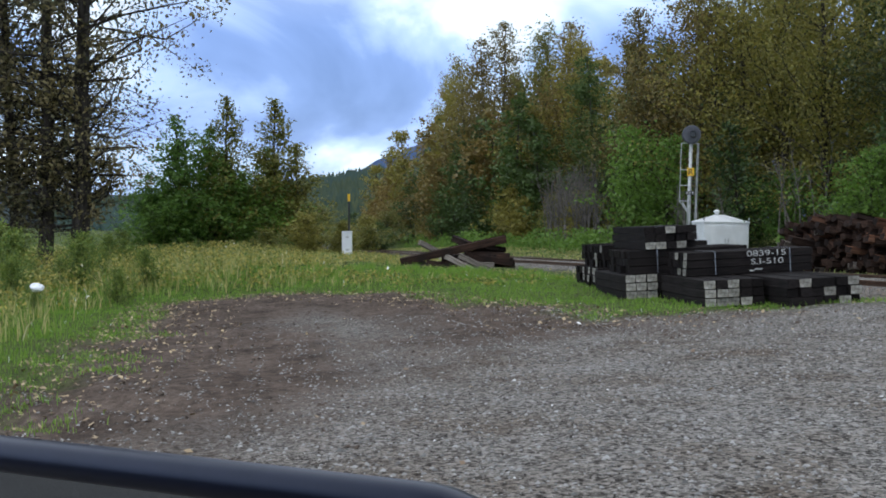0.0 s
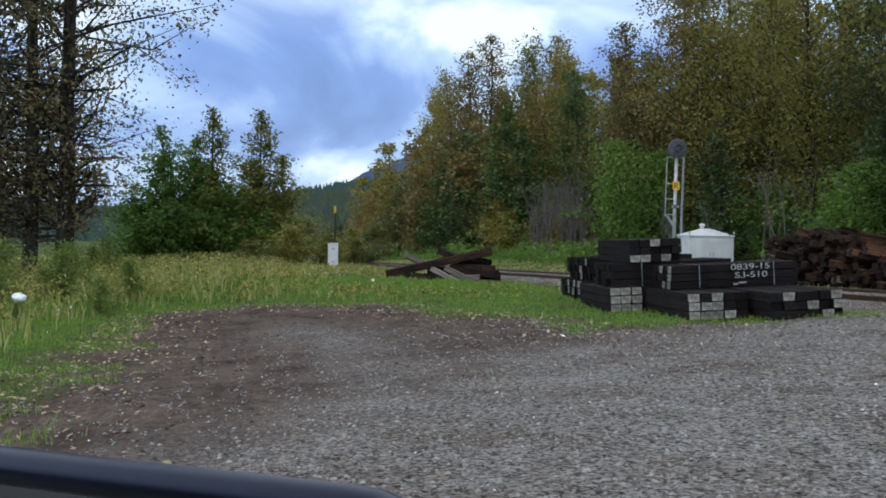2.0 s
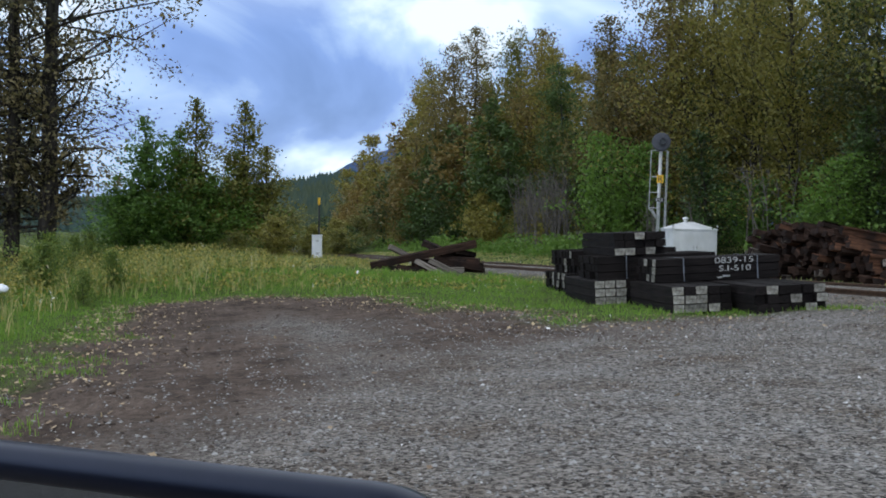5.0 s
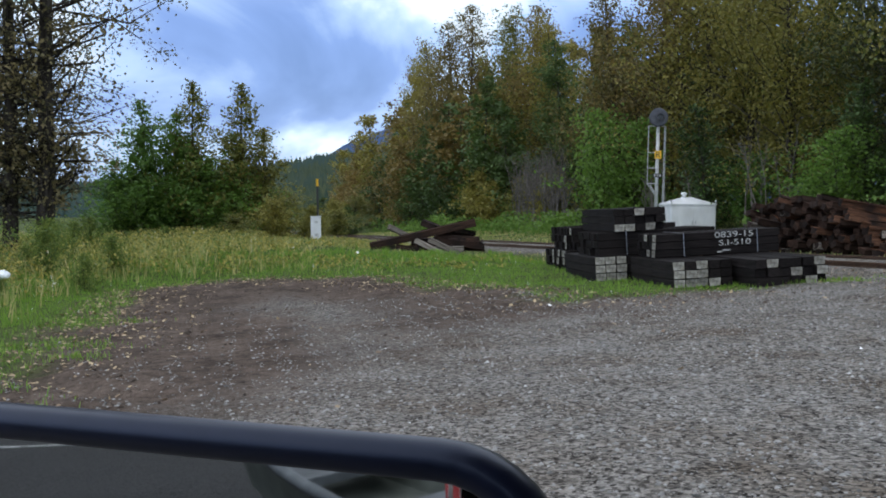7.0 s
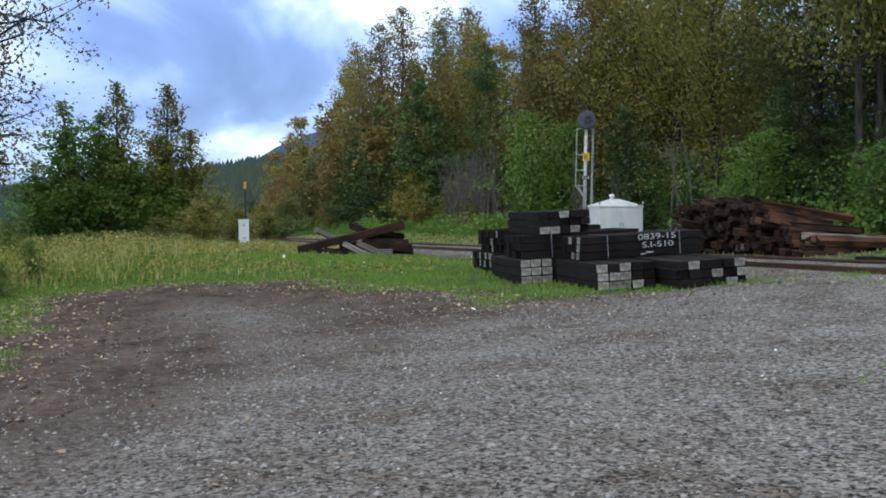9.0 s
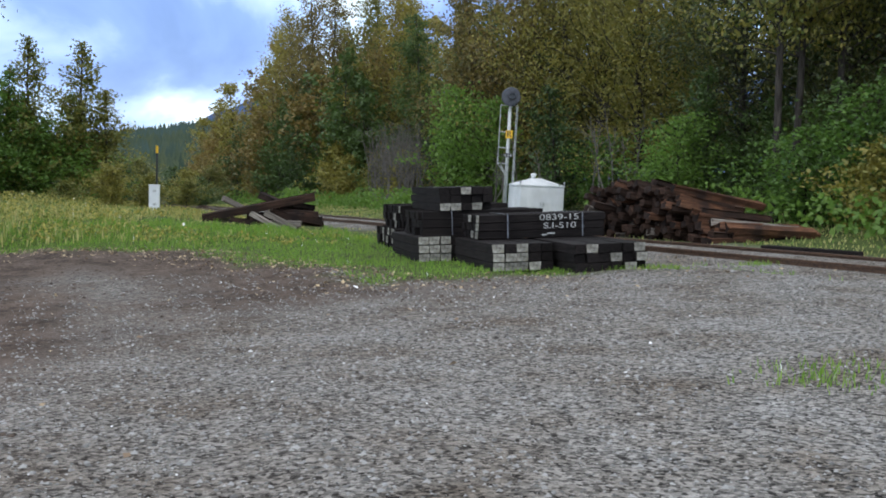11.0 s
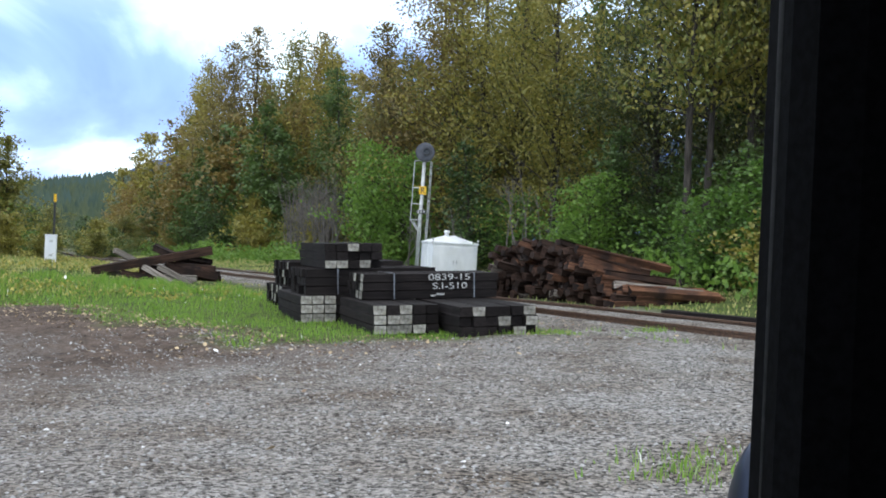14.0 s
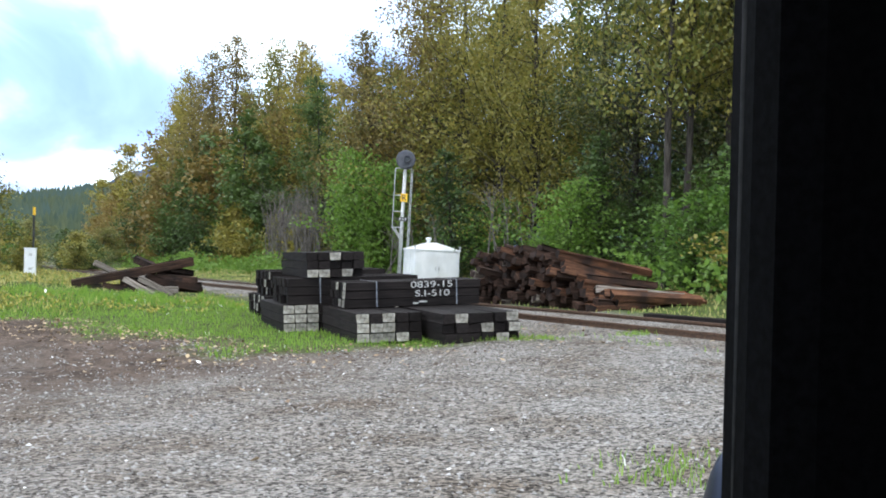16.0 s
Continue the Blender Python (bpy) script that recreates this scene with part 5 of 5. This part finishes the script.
# ---- far hills ----
def build_hills():
    m1, nt, b = material("far_wooded_slope", (0.03, 0.05, 0.03), 0.95)
    grain(nt, b, (0.030, 0.050, 0.036), (0.075, 0.090, 0.045), 0.12, 8.0, stain=((0.045, 0.075, 0.070), 0.02))
    # aerial haze of the far ridge is put into its blue base colour
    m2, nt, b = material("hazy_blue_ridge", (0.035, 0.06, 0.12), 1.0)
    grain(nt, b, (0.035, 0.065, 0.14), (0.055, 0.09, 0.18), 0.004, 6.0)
    rng = np.random.default_rng(14)
    # wooded hill: thousands of small pointed crowns on a rounded slope
    pts = []
    for k in range(9000):
        a = radians(rng.uniform(20, 56))
        r = rng.uniform(260, 560)
        top = np.interp(math.degrees(a), (20, 30, 36, 39, 42, 45, 48, 56), (34, 32, 28, 23.5, 19, 15.5, 12, 7)) * np.clip((r - 260) / 240, 0, 1) ** 0.8
        pts.append((-math.sin(a) * r, math.cos(a) * r, top - 3.0, rng.uniform(4, 9), rng.uniform(2.0, 3.6)))
    V, T = [], []
    for x, y, z, h, w in pts:
        k = len(V)
        tw = rng.uniform(0, 1)
        for i in range(5):
            V.append((x + w * math.cos(tw + i * 1.2566), y + w * math.sin(tw + i * 1.2566), z - 2 + rng.uniform(-1, 1)))
        V.append((x + rng.normal() * 0.5, y, z + h))
        T += [(k + i, k + (i + 1) % 5, k + 5) for i in range(5)]
    tagged(new("far_woods", fast_mesh("far_woods", np.array(V), np.array(T), m1)), "wooded hillside behind the clearing", "woods", kind="stuff")

    def ridge(name, r, prof, mat, label):
        angs = np.radians(np.linspace(prof[0][0], prof[-1][0], 160))
        V, F = [], []
        for i, a in enumerate(angs):
            h = np.interp(math.degrees(a), [p[0] for p in prof], [p[1] for p in prof])
            h *= 1 + 0.03 * math.sin(i * 0.9) + 0.02 * math.sin(i * 2.3)
            for rr, z in ((r * 0.8, -40), (r, h), (r * 1.3, -40)):
                V.append((-math.sin(a) * rr, math.cos(a) * rr, z))
        for i in range(len(angs) - 1):
            for j in range(2):
                F.append((3 * i + j, 3 * i + j + 1, 3 * i + 4 + j, 3 * i + 3 + j))
        tagged(new(name, mesh_from(name, V, F, mat, True)), label, "hills", kind="structure")

    ridge("backdrop", 1900, ((5, 200), (30, 170), (36, 150), (38, 126), (40.6, 80), (42, 56), (46, 30), (49, 36), (52, 46), (58, 60), (75, 60), (90, 40)), m2, "distant mountain ridge tinted blue with haze")
    m3, nt, b = material("dark_far_treeline", (0.02, 0.03, 0.03), 1.0)
    grain(nt, b, (0.020, 0.030, 0.034), (0.035, 0.048, 0.05), 0.05)
    ridge("backdrop", 700, ((44, 6), (48, 8), (52, 10), (58, 13), (75, 14), (100, 10)), m3, "dark distant tree line across the valley")


# ---- the vehicle's side ----
def build_vehicle():
    head = Vector((0.18, 0.98, 0)).normalized()
    left = Vector((-head.y, head.x, 0))
    e0 = Vector((-0.09, -0.12, 0))
    base = e0 + left * 0.62
    z0 = float(land(base.x, base.y))
    m = Matrix((head, left, Vector((0, 0, 1)))).transposed().to_4x4()
    top = empty("pickup_truck", Matrix.Translation((base.x, base.y, z0)) @ m, "dark vehicle side with door mirror and window pillar", "vehicle")
    bm = bmesh.new()
    box(bm, 4.9, 0.10, 0.58, (1.65, 0.05, 0.69), 0.03)
    part("door_panel", bm, CARPAINT, top, "dark door skin")
    for x in (-0.3, 3.3):
        bm = bmesh.new()
        rod(bm, (x, -0.06, 0.38), (x, 0.16, 0.38), 0.38, None, 36)
        bmesh.ops.bevel(bm, geom=[e for e in bm.edges if e.calc_length() > 0.05 and abs(e.verts[0].co.y - e.verts[1].co.y) < 0.01], offset=0.03, segments=2, affect="EDGES")
        wheel = part("wheel", bm, RUBBER, top, "black tyre")
        bm = bmesh.new()
        rod(bm, (x, 0.15, 0.38), (x, 0.175, 0.38), 0.23, 0.21, 24)
        part("rim", bm, PAINT_SILVER, wheel)
    inv = top.matrix_basis.inverted()

    # door mirror: rounded dark housing round a real mirror
    along = Vector((math.cos(radians(MIRROR_YAW)), math.sin(radians(MIRROR_YAW)), 0))
    face = Vector((along.y, -along.x, 0))
    mm = inv @ (Matrix.Translation(MIRROR_AT) @ Matrix((along, -face, Vector((0, 0, 1)))).transposed().to_4x4())
    W, H, R = 0.95, 0.40, 0.11
    outline = []
    for cx, cz, a0 in ((-R, -R, 0), (-W + R, -R, 90), (-W + R, -H + R, 180), (-R, -H + R, 270)):
        for k in range(9):
            a = radians(a0 + 90 * k / 8)
            outline.append((cx + R * math.cos(a), cz + R * math.sin(a)))
    cx, cz = -W / 2, -H / 2
    ring = [(1.0, -0.002, -0.030), (1.0, -0.010, -0.025), (1.0, -0.016, -0.012), (1.0, -0.010, 0.0), (1.0, 0.008, 0.004), (1.0, 0.03, -0.002), (1.0, 0.09, -0.06)]
    bm = bmesh.new()
    loops = []
    for _, y, o in ring:
        row = []
        for x, z in outline:
            v = Vector((x - cx, z - cz))
            n = Vector((math.copysign(max(abs(v.x) - (W / 2 - R), 0), v.x), math.copysign(max(abs(v.y) - (H / 2 - R), 0), v.y)))
            n = n.normalized() if n.length > 1e-6 else Vector((0, math.copysign(1, v.y)))
            row.append(bm.verts.new((x + n.x * o, y, z + n.y * o)))
        loops.append(row)
    k = len(outline)
    for a, b in zip(loops, loops[1:]):
        for i in range(k):
            bm.faces.new((a[i], a[(i + 1) % k], b[(i + 1) % k], b[i]))
    bm.faces.new(loops[-1])
    housing = part("mirror_housing", bm, CARPAINT, top, "glossy dark mirror housing", True)
    housing.matrix_basis = mm
    bm = bmesh.new()
    vs = [bm.verts.new((x * 0.97 + cx * 0.03, 0.004, z * 0.95 + cz * 0.05)) for x, z in outline]
    bm.faces.new(vs)
    ext = bmesh.ops.extrude_face_region(bm, geom=bm.faces[:])
    for v in ext["geom"]:
        if isinstance(v, bmesh.types.BMVert):
            v.co.y += 0.004
    glass = part("mirror_glass", bm, MIRROR, housing, "mirror glass")
    glass.matrix_basis = pose(0, 0, 0)
    bm = bmesh.new()
    a = inv @ Vector(MIRROR_AT) + Vector((0.05, 0.12, -0.34))
    rod(bm, a, (a.x + 0.1, 0.06, 0.95), 0.035, 0.05, 12)
    part("mirror_arm", bm, VINYL, top)

    # window pillar with its trim, ahead of the driver's place at the end of the drive
    p = inv @ Vector(PILLAR_AT)
    side = (m.inverted() @ Vector((0.92, 0.39, 0, 0))).to_3d().normalized()
    bm = bmesh.new()
    rot = Matrix((side, Vector((-side.y, side.x, 0)), Vector((0, 0, 1)))).transposed().to_4x4()
    box(bm, 0.30, 0.12, 1.7, p + side * 0.15 + Vector((0, 0, 0.0)), 0.035, rot)
    part("window_pillar", bm, VINYL, top, "black window pillar trim")
    bm = bmesh.new()
    box(bm, 0.05, 0.05, 1.6, p + side * 0.225 + Vector((-0.03, 0, 0)) - Vector((-side.y, side.x, 0)) * 0.075, 0.02, rot)
    part("pillar_trim", bm, VINYL, top)
    # lighter strip for the highlight on the pillar's edge, and the painted door corner below
    bm = bmesh.new()
    rod(bm, p + side * 0.012 + Vector((0, 0, -0.80)), p + side * 0.008 + Vector((0, 0, 0.80)), 0.011, None, 12)
    part("pillar_edge_strip", bm, EDGE_HIGHLIGHT, top, "thin grey strip, painted highlight on the pillar edge", True)
    bm = bmesh.new()
    bmesh.ops.create_uvsphere(bm, u_segments=24, v_segments=14, radius=1.0, matrix=Matrix.Translation(inv @ Vector((0.374, 3.591, 1.512))) @ rot @ Matrix.Diagonal((0.027, 0.05, 0.12, 1)))
    part("door_corner", bm, CARPAINT, top, "glossy dark painted corner", True)
    bm = bmesh.new()
    box(bm, 0.5, 0.50, 0.42, (p.x + 0.30, (p.y + 0.1) / 2, 0.80), 0.06)
    part("cowl", bm, VINYL, top, "black cowl below the pillar")

    # unseen cab shell round the driver's place, added to shade the pillar
    for name, s, c in (("cab_shade_roof", (5.0, 1.75, 0.05), (1.7, -0.86, 2.52)), ("cab_shade_side", (5.0, 0.05, 2.0), (1.7, -1.72, 1.30)), ("cab_shade_rear", (0.05, 1.7, 1.9), (-0.82, -0.86, 1.30)), ("cab_floor", (5.0, 1.7, 0.05), (1.7, -0.86, 0.42))):
        bm = bmesh.new()
        box(bm, *s, c, 0.015)
        part(name, bm, VINYL, top)


# ---- the boat behind, seen in the mirror ----
def build_boat():
    m = Matrix.Translation(at(BOAT_AT[0], BOAT_AT[1], 0.03)) @ pose(0, 0, 0, 0, 0, BOAT_TURN)
    top = empty("drift_boat", m, "open grey-green river boat with pale lining on the ground", "boat")
    n = 15
    V, F = [], []
    L, B, D = 3.7, 0.75, 0.42
    for inner in (0, 1):
        for i in range(n):
            t = i / (n - 1)
            w = B * math.sin(math.pi * min(1, 0.12 + 0.75 * t)) ** 0.8 * (1 - inner * 0.05) if t < 1 else 0.02
            if i == n - 1:
                w = 0.03
            z0, z1 = (0.0 + 0.25 * t ** 3) + 0.03 * inner, D + 0.35 * (t - 0.4) ** 2 * 2
            x = L * (t - 0.5)
            V += [(x, -w, z1), (x, -w * 0.7, z0), (x, w * 0.7, z0), (x, w, z1)]
    for inner in (0, 1):
        o = inner * 4 * n
        for i in range(n - 1):
            for j in range(3):
                F.append((o + 4 * i + j, o + 4 * i + j + 1, o + 4 * i + 5 + j, o + 4 * i + 4 + j))
    for i in range(n - 1):
        for j in (0, 3):
            F.append((4 * i + j, 4 * i + 4 + j, 4 * n + 4 * i + 4 + j, 4 * n + 4 * i + j))
    F += [(0, 1, 2, 3), (4 * n, 4 * n + 1, 4 * n + 2, 4 * n + 3)]
    hull = new("hull", mesh_from("hull", V, F, BOAT))
    hull.parent = top
    for x, w in ((-1.2, 0.98), (0.1, 1.22), (1.15, 0.80)):
        bm = bmesh.new()
        box(bm, 0.35, w, 0.06, (x, 0, 0.32), 0.01)
        part("seat", bm, BOAT_IN, top, "pale bench")
    for s in (-1, 1):
        pts = [np.array((L * (i / 14 - 0.5), s * (B * math.sin(math.pi * min(1, 0.12 + 0.75 * i / 14)) ** 0.8 if i < 14 else 0.03), D + 0.7 * (i / 14 - 0.4) ** 2 + 0.01)) for i in range(15)]
        tv, tq = tubes([(pts, 0.035, 0.035)])
        g = new("gunwale", fast_mesh("gunwale", tv, tq, BOAT_IN))
        g.parent = top
    bm = bmesh.new()
    bmesh.ops.create_uvsphere(bm, u_segments=20, v_segments=12, radius=0.42, matrix=Matrix.Translation((-0.6, 0, 0.30)) @ Matrix.Diagonal((1, 1, 0.3, 1)))
    part("coiled_raft", bm, RUBBER, top, "dark rubber roll", True)


def build_red_shape():
    """Soft striped shape in the boat, made up for the red seen in the mirror."""
    bm = bmesh.new()
    box(bm, 0.52, 0.34, 0.24, (0, 0, 0.12), 0.08)
    for v in bm.verts:
        v.co += Vector((0.02 * math.sin(v.co.y * 19), 0.02 * math.sin(v.co.x * 13), 0.02 * math.sin(v.co.x * 9)))
    bag = link_bm("duffel_bag", bm, RED, smooth=True)
    bag.matrix_basis = Matrix.Translation(at(BOAT_AT[0], BOAT_AT[1], 0.03)) @ pose(0, 0, 0, 0, 0, BOAT_TURN) @ pose(-0.33, -0.25, 0.35, 0, 0, 20)
    tagged(bag, "added red and white striped soft shape lying in the boat", "bag")
    for x in (-0.12, 0.02, 0.15):
        bm = bmesh.new()
        box(bm, 0.03, 0.35, 0.25, (x, 0, 0.122), 0.02)
        part("stripe", bm, LINE, bag, "pale stripe")


def build_road_line():
    V, F = [], []
    steps = np.linspace(0, 1, 24)
    for s in steps:
        x, y = -16 + 12.0 * s, -5.75 - 1.31 * s
        for o in (-0.03, 0.03):
            V.append((x, y + o, float(land(x, y)) + 0.012))
    for i in range(len(steps) - 1):
        F.append((2 * i, 2 * i + 2, 2 * i + 3, 2 * i + 1))
    tagged(new("road_line", mesh_from("road_line", V, F, LINE)), "worn white line painted on the asphalt", "road marking", kind="structure")


MIRROR_YAW, MIRROR_AT = 11.0, (-0.477, 0.586, 1.549)
PILLAR_AT = (0.383, 3.499, 1.75)
BOAT_AT, BOAT_TURN = (-1.3, -3.75), 214.0

build_stacks()
build_old_heap()
build_broken_ties()
build_signal()
build_cabinet()
build_marker()
build_bag()
build_big_tree()
build_forest()
build_bare_shrubs()
build_hills()
build_vehicle()
build_boat()
build_red_shape()
build_road_line()
build_weeds()
build_grass()
build_stones()
build_track()
